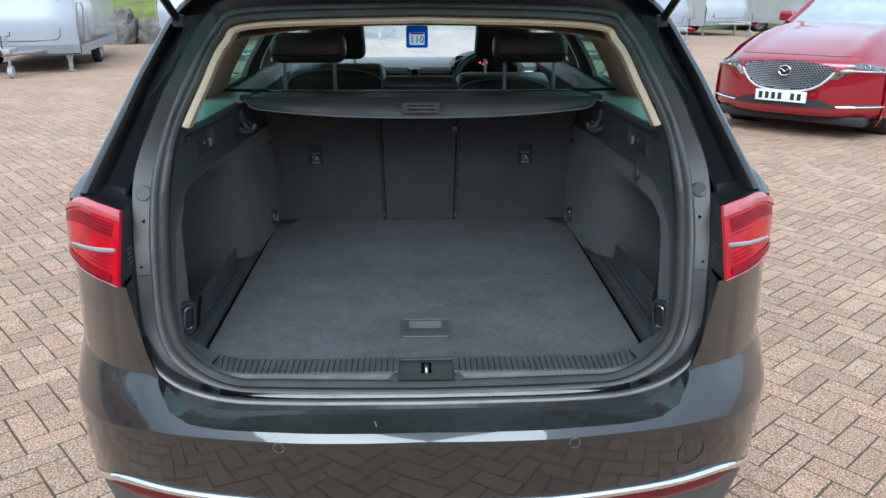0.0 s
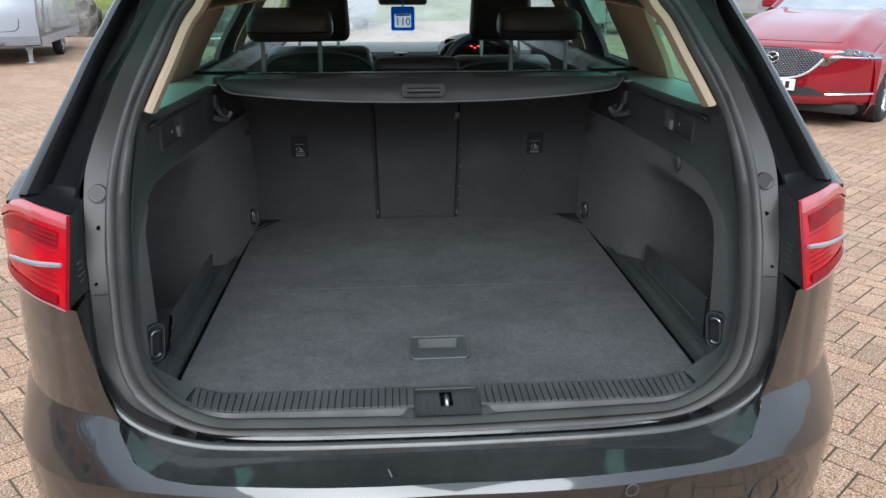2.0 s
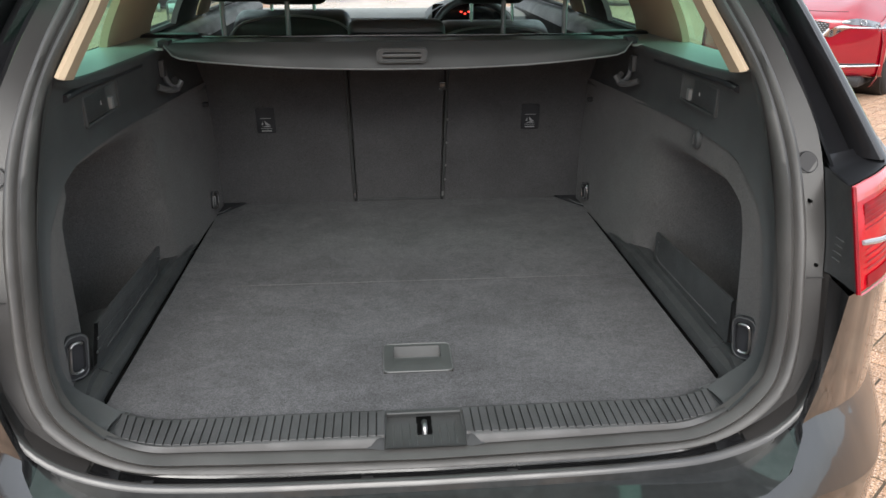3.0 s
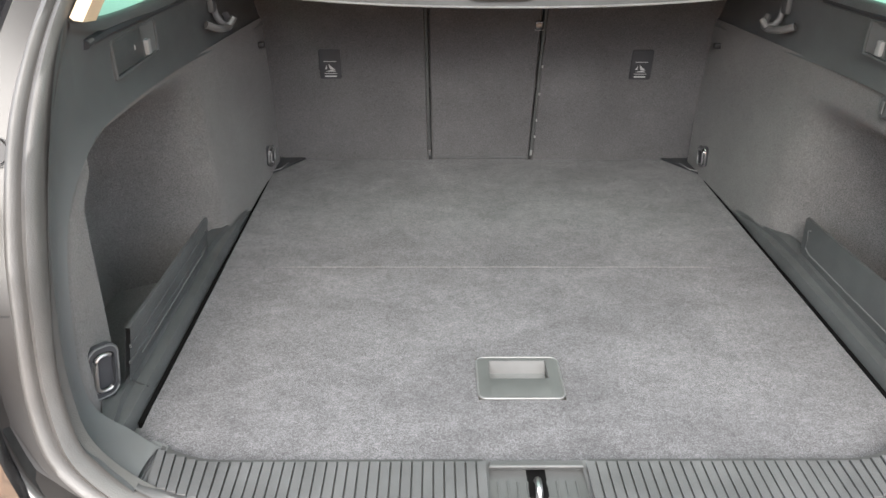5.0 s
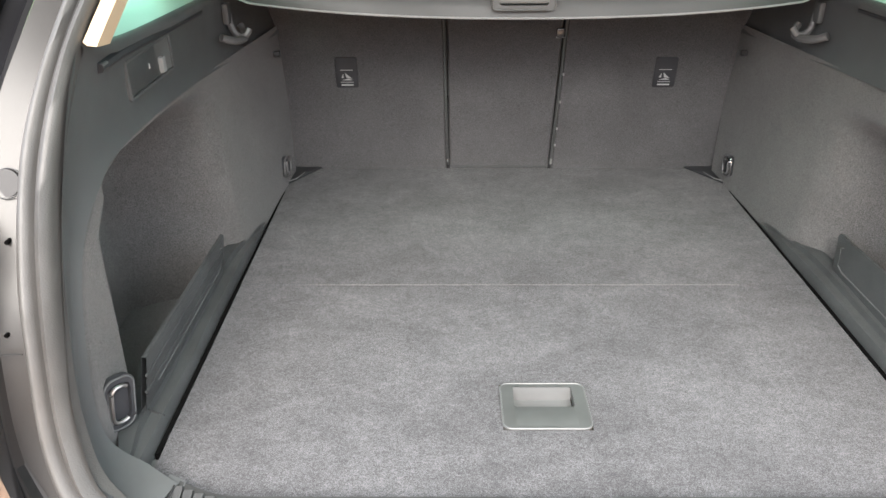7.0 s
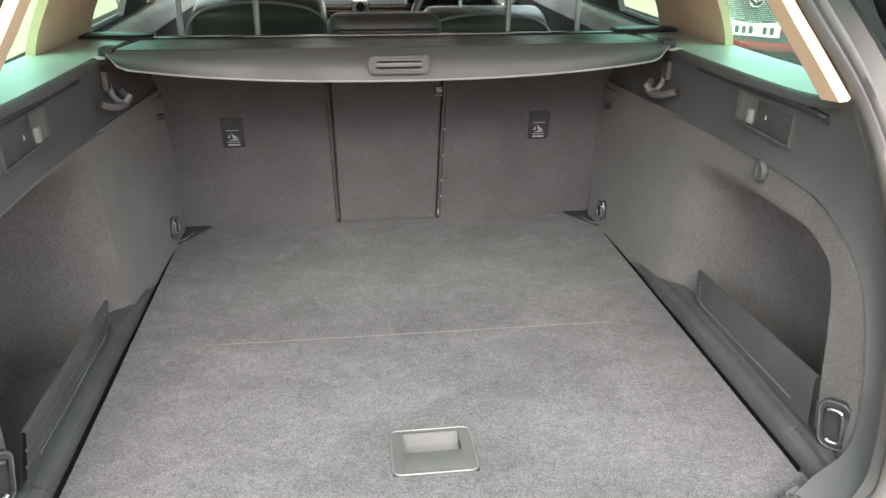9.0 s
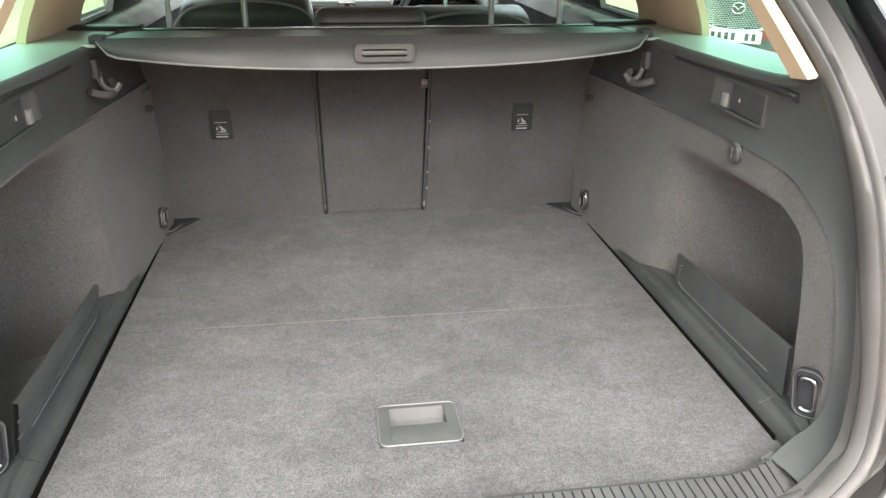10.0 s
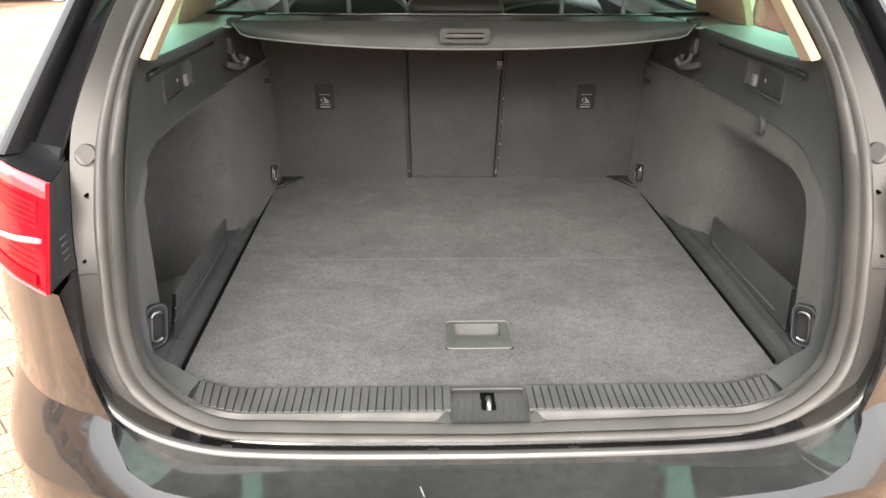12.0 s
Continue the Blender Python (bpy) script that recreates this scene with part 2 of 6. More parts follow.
ALLOY = material("alloy", (0.55, 0.55, 0.56), 0.28, 1.0, vary=0.1, vary_scale=12)
PLATE_WHITE = material("plate_white", (0.78, 0.78, 0.76), 0.35, vary=0.05, vary_scale=15)
VAN_WHITE = material("caravan_white", (0.36, 0.375, 0.40), 0.35, vary=0.06, vary_scale=1.2, coat=0.4, rough_vary=0.08)
VAN_SILVER = material("caravan_silver", (0.31, 0.325, 0.36), 0.42, 0.0, vary=0.08, vary_scale=1.0, coat=0.25)
VAN_GREY = material("caravan_grey", (0.22, 0.23, 0.25), 0.45, vary=0.12, vary_scale=3)
GALV = material("galvanised_steel", (0.42, 0.43, 0.44), 0.45, 0.8, vary=0.25, vary_scale=10)
SEAM = material("carpet_seam", (0.080, 0.077, 0.077), 0.95, grain=0.4, grain_scale=300)
BRICK = material("paver", (0.312, 0.184, 0.103), 0.85, vary=0.14, vary_scale=1.4, tint=(0.357, 0.228, 0.140), grain=0.5, grain_scale=150, bump=0.0025, bump_scale=180, island=0.13, fleck=0.85)
JOINT = material("joint_sand", (0.080, 0.052, 0.034), 0.95, vary=0.45, vary_scale=2.3, tint=(0.11, 0.085, 0.050), grain=0.4, grain_scale=220, bump=0.003, bump_scale=150)
GRASS = material("grass", (0.115, 0.130, 0.022), 0.9, vary=0.35, vary_scale=1.5, grain=0.5, grain_scale=40, bump=0.02, bump_scale=25)
ROCK = material("rock", (0.15, 0.138, 0.125), 0.9, vary=0.45, vary_scale=3, grain=0.3, grain_scale=30, bump=0.03, bump_scale=9)
LEAF = material("leaf", (0.06, 0.10, 0.028), 0.7, vary=0.3, vary_scale=2, island=0.5)
BARK = material("bark", (0.12, 0.09, 0.065), 0.9, vary=0.3, vary_scale=6, bump=0.01, bump_scale=30)
LAMP_CLEAR = material("headlamp_clear", (0.12, 0.125, 0.135), 0.10, 0.4, vary=0.5, vary_scale=12, coat=1.0)
CARD_BLUE = bpy.data.materials.new("thin_blue_card")
CARD_BLUE.use_nodes = True
cn = CARD_BLUE.node_tree
cd, ct, cm = cn.nodes.new("ShaderNodeBsdfDiffuse"), cn.nodes.new("ShaderNodeBsdfTranslucent"), cn.nodes.new("ShaderNodeMixShader")
cd.inputs[0].default_value = ct.inputs[0].default_value = (0.04, 0.40, 0.98, 1)
cn.links.new(cd.outputs[0], cm.inputs[1])
cn.links.new(ct.outputs[0], cm.inputs[2])
cn.links.new(cm.outputs[0], cn.nodes["Material Output"].inputs[0])
GREY_THIN = bpy.data.materials.new("thin_grey_card")
GREY_THIN.use_nodes = True
cn = GREY_THIN.node_tree
cd, ct, cm = cn.nodes.new("ShaderNodeBsdfDiffuse"), cn.nodes.new("ShaderNodeBsdfTranslucent"), cn.nodes.new("ShaderNodeMixShader")
cd.inputs[0].default_value = ct.inputs[0].default_value = (0.85, 0.87, 0.90, 1)
cm.inputs[0].default_value = 0.8
cn.links.new(cd.outputs[0], cm.inputs[1])
cn.links.new(ct.outputs[0], cm.inputs[2])
cn.links.new(cm.outputs[0], cn.nodes["Material Output"].inputs[0])
RED_GLOW = glow_material("warning_red", (1.0, 0.05, 0.03), 1.5)
PLATE_GLOW = glow_material("plate_lamp_glow", (1.0, 0.62, 0.22), 6.0)


# ---- mesh helpers ----
def part(name, bm, mat, parent, label="", sharp=38, pieces=None):
    bmesh.ops.remove_doubles(bm, verts=bm.verts, dist=1e-5)
    bmesh.ops.recalc_face_normals(bm, faces=bm.faces)
    for f in bm.faces:
        f.smooth = True
    for e in bm.edges:
        if len(e.link_faces) == 2 and e.calc_face_angle() > radians(sharp):
            e.smooth = False
    me = bpy.data.meshes.new(name)
    bm.to_mesh(me)
    bm.free()
    me.materials.append(mat)
    ob = new(name, me)
    if parent is not None:
        ob.parent = parent
    if label:
        ob["label"] = label
    return ob


def thing(name, label, category, m=None, group="", kind=""):
    ob = new(name)
    ob.empty_display_size = 0.1
    if m is not None:
        ob.matrix_world = m
    return tagged(ob, label, category, group, kind)


def spline(keys, n):
    """n points a span through the keys, with end keys repeated (Catmull-Rom)."""
    k = [Vector(keys[0])] + [Vector(a) for a in keys] + [Vector(keys[-1])]
    out = []
    for i in range(1, len(k) - 2):
        for j in range(n):
            t = j / n
            a, b, c, d = k[i - 1], k[i], k[i + 1], k[i + 2]
            out.append(0.5 * (2 * b + (c - a) * t + (2 * a - 5 * b + 4 * c - d) * t * t + (3 * b - 3 * c + d - a) * t ** 3))
    out.append(k[-2])
    return out


def loft(rows, around=False, ends=False, bm=None):
    bm = bm or bmesh.new()
    vs = [[bm.verts.new(p) for p in r] for r in rows]
    n = len(vs[0])
    for a, b in zip(vs, vs[1:]):
        for i in range(n if around else n - 1):
            j = (i + 1) % n
            bm.faces.new((a[i], a[j], b[j], b[i]))
    if ends:
        for r in (vs[0], vs[-1]):
            bm.faces.new(r)
    return bm


def grid(fn, nu, nv, bm=None):
    return loft([[fn(i / nu, j / nv) for j in range(nv + 1)] for i in range(nu + 1)], bm=bm)


def block(x, y, z, sx, sy, sz, bevel=0.0, segs=2, m=None, bm=None):
    """A box with rounded edges: centre and size."""
    bm2 = bmesh.new()
    bmesh.ops.create_cube(bm2, size=1, matrix=Matrix.Diagonal((sx, sy, sz, 1)))
    if bevel:
        bmesh.ops.bevel(bm2, geom=bm2.edges[:], offset=bevel, segments=segs, profile=0.6, affect="EDGES")
    mm = Matrix.Translation((x, y, z))
    if m is not None:
        mm = mm @ m
    bm2.transform(mm)
    if bm is None:
        return bm2
    return join(bm, bm2)


def join(bm, other):
    me = bpy.data.meshes.new("tmp")
    other.to_mesh(me)
    other.free()
    bm.from_mesh(me)
    bpy.data.meshes.remove(me)
    return bm


def rod(a, b, r, r2=None, n=14, bm=None):
    """A round bar from a to b."""
    a, b = Vector(a), Vector(b)
    q = (b - a).to_track_quat("Z", "Y").to_matrix()
    rows = [[p + q @ Vector((math.cos(2 * math.pi * i / n) * s, math.sin(2 * math.pi * i / n) * s, 0)) for i in range(n)]
            for p, s in ((a, r), (b, r if r2 is None else r2))]
    return loft(rows, True, True, bm)


def pipe(path, r, n=10, closed=False, bm=None, flat=1.0):
    """A round bar along a path."""
    path = [Vector(p) for p in path]
    rows = []
    up = Vector((0.13, 0.21, 0.97))
    m = len(path)
    for i, p in enumerate(path):
        d = (path[(i + 1) % m] - path[i - 1]) if closed else (path[min(i + 1, m - 1)] - path[max(i - 1, 0)])
        d.normalize()
        s = d.cross(up).normalized()
        w = s.cross(d)
        rows.append([p + s * math.cos(2 * math.pi * k / n) * r + w * math.sin(2 * math.pi * k / n) * r * flat for k in range(n)])
    if closed:
        rows.append(rows[0])
        return loft(rows, True, False, bm)
    return loft(rows, True, True, bm)


def prism(outline, axis, lo, hi, bevel=0.0, bm=None):
    """A plate: an outline in the two other axes, from lo to hi along the axis."""
    bm2 = bmesh.new()

    def at(p, v):
        q = list(p)
        q.insert("xyz".index(axis), v)
        return q
    a, b = [bm2.verts.new(at(p, lo)) for p in outline], [bm2.verts.new(at(p, hi)) for p in outline]
    n = len(outline)
    bm2.faces.new(a)
    bm2.faces.new(b)
    for i in range(n):
        bm2.faces.new((a[i], a[(i + 1) % n], b[(i + 1) % n], b[i]))
    bmesh.ops.recalc_face_normals(bm2, faces=bm2.faces)
    if bevel:
        bmesh.ops.bevel(bm2, geom=bm2.edges[:], offset=bevel, segments=2, profile=0.6, affect="EDGES")
    return bm2 if bm is None else join(bm, bm2)


def rounded(cx, cy, w, h, r, n=5):
    """A rounded rectangle as an outline."""
    out = []
    for qx, qy, a0 in ((1, 1, 0), (-1, 1, 90), (-1, -1, 180), (1, -1, 270)):
        for i in range(n + 1):
            a = radians(a0 + 90 * i / n)
            out.append((cx + qx * (w / 2 - r) + r * math.cos(a), cy + qy * (h / 2 - r) + r * math.sin(a)))
    return out


def frame_plate(outer, inner, axis, lo, hi, bm=None):
    """A flat ring between two outlines of equal count, with depth."""
    def at(p, v):
        q = list(p)
        q.insert("xyz".index(axis), v)
        return q
    rows = [[at(p, hi) for p in inner], [at(p, lo) for p in inner], [at(p, lo) for p in outer], [at(p, hi) for p in outer], [at(p, hi) for p in inner]]
    return loft(rows, True, False, bm)


def words(name, text, size, mat, m, parent, depth=0.0006):
    """Lettering as a mesh, centred on m, facing its +z."""
    cu = bpy.data.curves.new("tmp_text", "FONT")
    cu.body, cu.size, cu.extrude, cu.align_x, cu.align_y, cu.resolution_u = text, size, depth, "CENTER", "CENTER", 2
    tmp = bpy.data.objects.new("tmp_text", cu)
    scene.collection.objects.link(tmp)
    me = bpy.data.meshes.new_from_object(tmp.evaluated_get(bpy.context.evaluated_depsgraph_get()))
    bpy.data.objects.remove(tmp)
    bpy.data.curves.remove(cu)
    me.transform(m)
    me.materials.clear()
    me.materials.append(mat)
    ob = new(name, me)
    ob.parent = parent
    return ob


def smooth(a, b, v):
    t = min(1, max(0, (v - a) / (b - a)))
    return t * t * (3 - 2 * t)


def interp(v, xs, ys):
    return float(np.interp(v, xs, ys))


def flip(p, s):
    return (p[0] * s, p[1], p[2])


# ---- ground ----
SLOPE = -0.018


def ground_z(y):
    return SLOPE * y + .06 * smooth(2.5, 5.8, y)

# ---- the estate car: tailgate opening ----
car = thing("estate_car", "dark grey estate car with its tailgate raised and empty carpeted boot", "car")

# half rings of the tailgate opening, from the sill's middle round to the roof's middle (car's centre line is x = 0)
SEAL_IN = [(0, -.088, .684), (.31, -.084, .689), (.43, -.080, .697), (.522, -.055, .746), (.556, -.024, .812), (.566, .011, .918), (.573, .068, 1.035),
           (.574, .122, 1.107), (.565, .203, 1.20), (.536, .283, 1.283), (.500, .385, 1.378), (.425, .430, 1.421), (0, .449, 1.434)]
SEAL_OUT = [(0, -.100, .663), (.31, -.097, .666), (.46, -.088, .681), (.553, -.064, .728), (.592, -.035, .79), (.605, .008, .915), (.613, .048, .995),
            (.615, .118, 1.103), (.600, .200, 1.20), (.571, .292, 1.298), (.520, .408, 1.412), (.440, .468, 1.455), (0, .490, 1.468)]
N = 8


def both_sides(half):
    pts = spline(half, N)
    return pts + [Vector((-p.x, p.y, p.z)) for p in reversed(pts[1:-1])]


def outward(half):
    """Directions away from the opening, square to the ring, in x and z."""
    out = []
    for i in range(len(half)):
        a, b = Vector(half[max(i - 1, 0)]), Vector(half[min(i + 1, len(half) - 1)])
        d = b - a
        v = Vector((d.z, 0, -d.x))
        out.append(v.normalized())
    return out


OUT = outward(SEAL_OUT)


def ring(offs, src=SEAL_OUT, lo=0, hi=13):
    """The outer seal line moved: offs gives (away, forward) for each key."""
    return [Vector(src[i]) + OUT[i] * offs[i][0] + Vector((0, offs[i][1], 0)) for i in range(lo, hi)]


# two-beaded rubber seal
rows = []
a, b = both_sides(SEAL_IN), both_sides(SEAL_OUT)
PROFILE = [(0.0, .020), (0.0, .002), (.06, -.010), (.2, -.017), (.36, -.013), (.44, -.002), (.50, -.001), (.56, -.006), (.68, -.015), (.84, -.014), (.95, -.005), (1.0, .004), (1.0, .022)]
for t, d in PROFILE:
    rows.append([p.lerp(q, t) + Vector((0, d, 0)) for p, q in zip(a, b)])
seal = part("tailgate_seal", loft(rows, True), RUBBER, car, "grey double-beaded rubber door seal", sharp=70)
groove = [p.lerp(q, .48) + Vector((0, .0005, -.0)) for p, q in zip(a, b)]
part("seal_groove", pipe(groove, .0022, 6, True), DARK_RUBBER, car)

# painted flange behind the seal: keys 0-2 sill, 3 corner, 4-6 beside the lamp, 7-12 pillar and roof
f0 = [(-.006, .016)] * 13
f1 = [(.006, .012), (.006, .012), (.010, .010), (.022, .006), (.030, .004), (.033, .004), (.036, .006), (.042, .008), (.034, .008), (.030, .008), (.028, .008), (.026, .008), (.026, .008)]
part("opening_flange", loft([both_sides(ring(f0)), both_sides(ring(f1))], True), JAMB, car, "grey painted metal flange round the boot opening")

# the dark recess between seal and bumper, up to the painted lip
g = []
for offs in ([(.006, .012), (.006, .012), (.010, .010), (.022, .006), (.030, .004)], [(.016, .006), (.016, .006), (.014, .004), (.026, .000), (.031, .002)],
             [(.016, -.014), (.016, -.014), (.012, -.013), (.026, -.010), (.032, -.004)], [(.004, -.020), (.004, -.020), (.010, -.018), (.024, -.018), (.033, -.008)]):
    half = spline(ring(offs, hi=5), N)
    g.append([Vector((-p.x, p.y, p.z)) for p in reversed(half[1:])] + half)
n_ = len(g[0])
c_ = n_ // 2
part("sill_gap", loft([r[c_ - 2 * N - 2:c_ + 2 * N + 3] for r in g]), BLACK_GLOSS, car, "dark gap between seal and bumper")
for r_ in ([r[:c_ - 2 * N - 1] for r in g], [r[c_ + 2 * N + 2:] for r in g]):
    part("sill_corner", loft(r_[:2]), JAMB, car)
    part("sill_corner_gap", loft(r_[1:]), DUSTY_PAINT, car)
for x in (-.41, -.09, .13, .30, .44):
    part("clip", block(x, -.108, .650 + .012 * (abs(x) > .4), .018, .008, .004, .0018), DARK_RUBBER, car)

# outer skin: plan line of the bumper at its widest, and how it draws in with height
PLAN = spline([(0, -.245, 0), (.14, -.2435, 0), (.3, -.232, 0), (.5, -.195, 0), (.635, -.148, 0), (.73, -.088, 0), (.805, 0, 0), (.852, .09, 0), (.882, .2, 0), (.90, .4, 0), (.908, .7, 0), (.91, 1.05, 0)], 6)


def plan_at(u):
    f = u * (len(PLAN) - 1)
    i = min(int(f), len(PLAN) - 2)
    p = PLAN[i].lerp(PLAN[i + 1], f - i)
    d = (PLAN[i + 1] - PLAN[i]).normalized()
    return p, Vector((d.y, -d.x, 0))


def crease(p):
    return interp(p.x, (0, .4, .6, .72, .8, .9), (.628, .622, .616, .603, .597, .594))


def low_line(x):
    """Height of the chrome line that closes the bumper's painted part."""
    return .476 - .115 * smooth(.62, .90, x) ** 1.5


def skin(u, z):
    p, n = plan_at(u)
    c = crease(p)
    full = interp(p.y, (-.25, -.1, .15, .5), (.060, .062, .030, .022))
    top = interp(p.x, (0, .5, .63, .8), (.664, .69, .715, .70))
    if z <= c:
        d = .004 + .012 * ((c - z) / .2) ** 2
    elif z < top:
        t = (z - c) / (top - c)
        d = .004 * (1 - t) + full * (t * .75 + .25 * t * t)
    else:
        d = full + (z - top) * .035
    return Vector((p.x - n.x * d if u > 0 else 0.0, p.y - n.y * d, z))


# the line where the outside skin turns into the opening: sill edge, round the corner, up to the lamp
EDGE_X = (0, .30, .44, .50, .545, .585, .612, .632, .648)
EDGE_Z = (.641, .640, .637, .640, .656, .697, .762, .838, .909)


def edge_z(x):
    return interp(x, EDGE_X, EDGE_Z)


def u_for_x(x):
    lo, hi = 0.0, 1.0
    for _ in range(40):
        m = (lo + hi) / 2
        if plan_at(m)[0].x - plan_at(m)[1].x * .05 < x:
            lo = m
        else:
            hi = m
    return lo


U_LAMP = u_for_x(.640)
U_LENS = u_for_x(.649)


def crease_top(p):
    return interp(p.x, (0, .5, .63, .8), (.664, .69, .715, .70))


def rows_of(z_low, c, top, u):
    ct = max(c + .004, min(top - .0004, crease_top(plan_at(u)[0])))
    a = [z_low + (c - .012 - z_low) * i / 9 for i in range(10)] + [c - .003, c + .001]
    return a + [c + .001 + (ct - .001 - c - .001) * i / 7 for i in range(1, 8)] + [ct + .0003 + (top - ct - .0003) * i / 10 for i in range(11)]


def skin_columns(s):
    cols = []
    us = [U_LAMP * i / 85 for i in range(86)]
    for u in us:
        x = skin(u, .75).x
        x = x * .648 / skin(U_LAMP, .75).x
        top = edge_z(x)
        c = crease(plan_at(u)[0])
        zs = rows_of(low_line(plan_at(u)[0].x), c, top, u)
        cols.append([flip(skin(u, z), s) for z in zs])
    return cols


def edge_line():
    out = []
    for i in range(86):
        u = U_LAMP * i / 85
        x = skin(u, .75).x * .648 / skin(U_LAMP, .75).x
        out.append(skin(u, edge_z(x)))
    return out


EDGE = edge_line()
U_END = 1.0
for s in (-1, 1):
    part("bumper_skin", loft(skin_columns(s)), PAINT, car, "dark grey metallic painted rear bumper", sharp=16)
    cols = []
    for i in range(90):
        u = U_LAMP + (U_END - U_LAMP) * i / 89
        c = crease(plan_at(u)[0])
        zs = rows_of(low_line(plan_at(u)[0].x), c, .909 + .02 * smooth(.1, .5, plan_at(u)[0].y), u)
        cols.append([flip(skin(u, z), s) for z in zs])
    part("quarter_panel", loft(cols), PAINT, car, "dark grey metallic painted rear quarter panel", sharp=16)

# the step from the outside edge in to the lip: bumper top and the dark corner beside the opening
lip = spline(ring([(.004, -.020), (.004, -.020), (.010, -.018), (.024, -.018), (.033, -.008), (.034, -.004)], hi=6), 7)


def along(pts, t):
    f = t * (len(pts) - 1)
    i = min(int(f), len(pts) - 2)
    return Vector(pts[i]).lerp(Vector(pts[i + 1]), f - i)


def arc(pts):
    d = [0.0]
    for p, q in zip(pts, pts[1:]):
        d.append(d[-1] + (Vector(q) - Vector(p)).length)
    return [v / d[-1] for v in d]


def by_length(pts, t):
    return along(pts, interp(t, arc(pts), [i / (len(pts) - 1) for i in range(len(pts))]))


for s in (-1, 1):
    rows, lips = [], []
    for i in range(41):
        t = i / 40
        p, q = by_length(lip, t), by_length(EDGE, t)
        low = 1 - smooth(.55, .8, t)
        k_ = min(1, i / 4)
        mids = [p, p + Vector((.001 * k_, -.005, .002)), p + Vector((.002 * k_, -.011, -.002)), p + Vector((.002 * k_, -.0135, -.007))]
        for f_ in (.16, .22, .45, .7, .92, 1.0):
            m_ = p.lerp(q, f_)
            m_.z += (q.z + .005 * (1 - f_) - .0015 * math.sin(math.pi * f_) - m_.z) * low
            mids.append(m_)
        rows.append([flip(m, s) for m in mids[3:]])
        lips.append([flip(m, s) for m in mids[:4]])
    part("bumper_step", loft(rows[:29]), DUSTY_PAINT, car, "dark glossy painted top of the bumper", sharp=60)
    part("corner_trim", loft(rows[28:]), BLACK_GLOSS, car, "black corner piece below the tail lamp", sharp=60)
    # painted panel from the flange to the lip, beside and below the lamp
    edge = spline(ring(f1[:6], hi=6), 7)
    part("jamb_panel", loft([[flip(p.lerp(q, k / 3), s) for p, q in list(zip(edge, lip))[16:]] for k in range(4)]), JAMB, car)
    part("body_lip", loft(lips), LIP, car, "worn painted metal lip", sharp=80)
    # bright strip, lower reflector and chrome line
    us_ = [i / 60 for i in range(0, 50)]

    def under(u, dz, o):
        p, n = plan_at(u)
        return flip(skin(u, low_line(p.x) + dz) + n * o, s)
    part("chrome_strip", loft([[under(u, dz, o) for u in us_] for dz, o in ((.003, .001), (.002, .007), (-.004, .011), (-.011, .010), (-.016, .003))]), CHROME, car, "bright chrome strip along the bumper", sharp=60)
    part("reflector", loft([[under(u, -.014 - .034 * k / 5 * min(1, (i + .5) / 3, (19.5 - i) / 4), .002 + .006 * math.sin(k / 5 * math.pi)) for i, u in enumerate(us_[8:28])] for k in range(6)]), REFLECTOR, car, "red reflector strip under the chrome line")
    part("bumper_lower", loft([[under(i / 60, dz, o) for i in range(61)] for dz, o in ((-.010, -.002), (-.055, -.006), (-.15, -.015), (-.24, -.06))]), TRIM, car, "black textured lower bumper")
    # parking sensor
    c = skin(u_for_x(.299), .6135)
    n = plan_at(u_for_x(.297))[1]
    m = Matrix.Translation(Vector(flip(c, s)) + Vector(flip(n, s)) * .001) @ Vector(flip(n, s)).to_track_quat("Z", "Y").to_matrix().to_4x4()
    bm = bmesh.new()
    ringp = [(math.cos(2 * math.pi * k / 24), math.sin(2 * math.pi * k / 24)) for k in range(24)]
    loft([[m @ Vector((x * r, y * r, h)) for x, y in ringp] for r, h in ((.0125, 0), (.0125, .0015), (.0108, .0018), (.0104, -.001))], True, False, bm)
    part("sensor_rim", bm, HOOK, car)
    bm = bmesh.new()
    loft([[m @ Vector((x * r, y * r, h)) for x, y in ringp] for r, h in ((.0103, -.001), (.0103, .0012), (.002, .0016))], True, False, bm)
    part("parking_sensor", bm, PAINT, car)
# towing eye cover: a fine round joint
u = u_for_x(.565)
m = Matrix.Translation(skin(u, .545) + plan_at(u)[1] * .0006) @ plan_at(u)[1].to_track_quat("Z", "Y").to_matrix().to_4x4()
part("tow_cover_joint", pipe([m @ Vector((math.cos(k * math.pi / 18) * .034, math.sin(k * math.pi / 18) * .034, 0)) for k in range(36)], .0012, 5, True), DARK_RUBBER, car)

part("scratch", pipe([(-.111, -.186, .6465), (-.105, -.205, .6445)], .0012, 5, flat=.5), GREY_PLASTIC, car, "pale scratch in the paint")

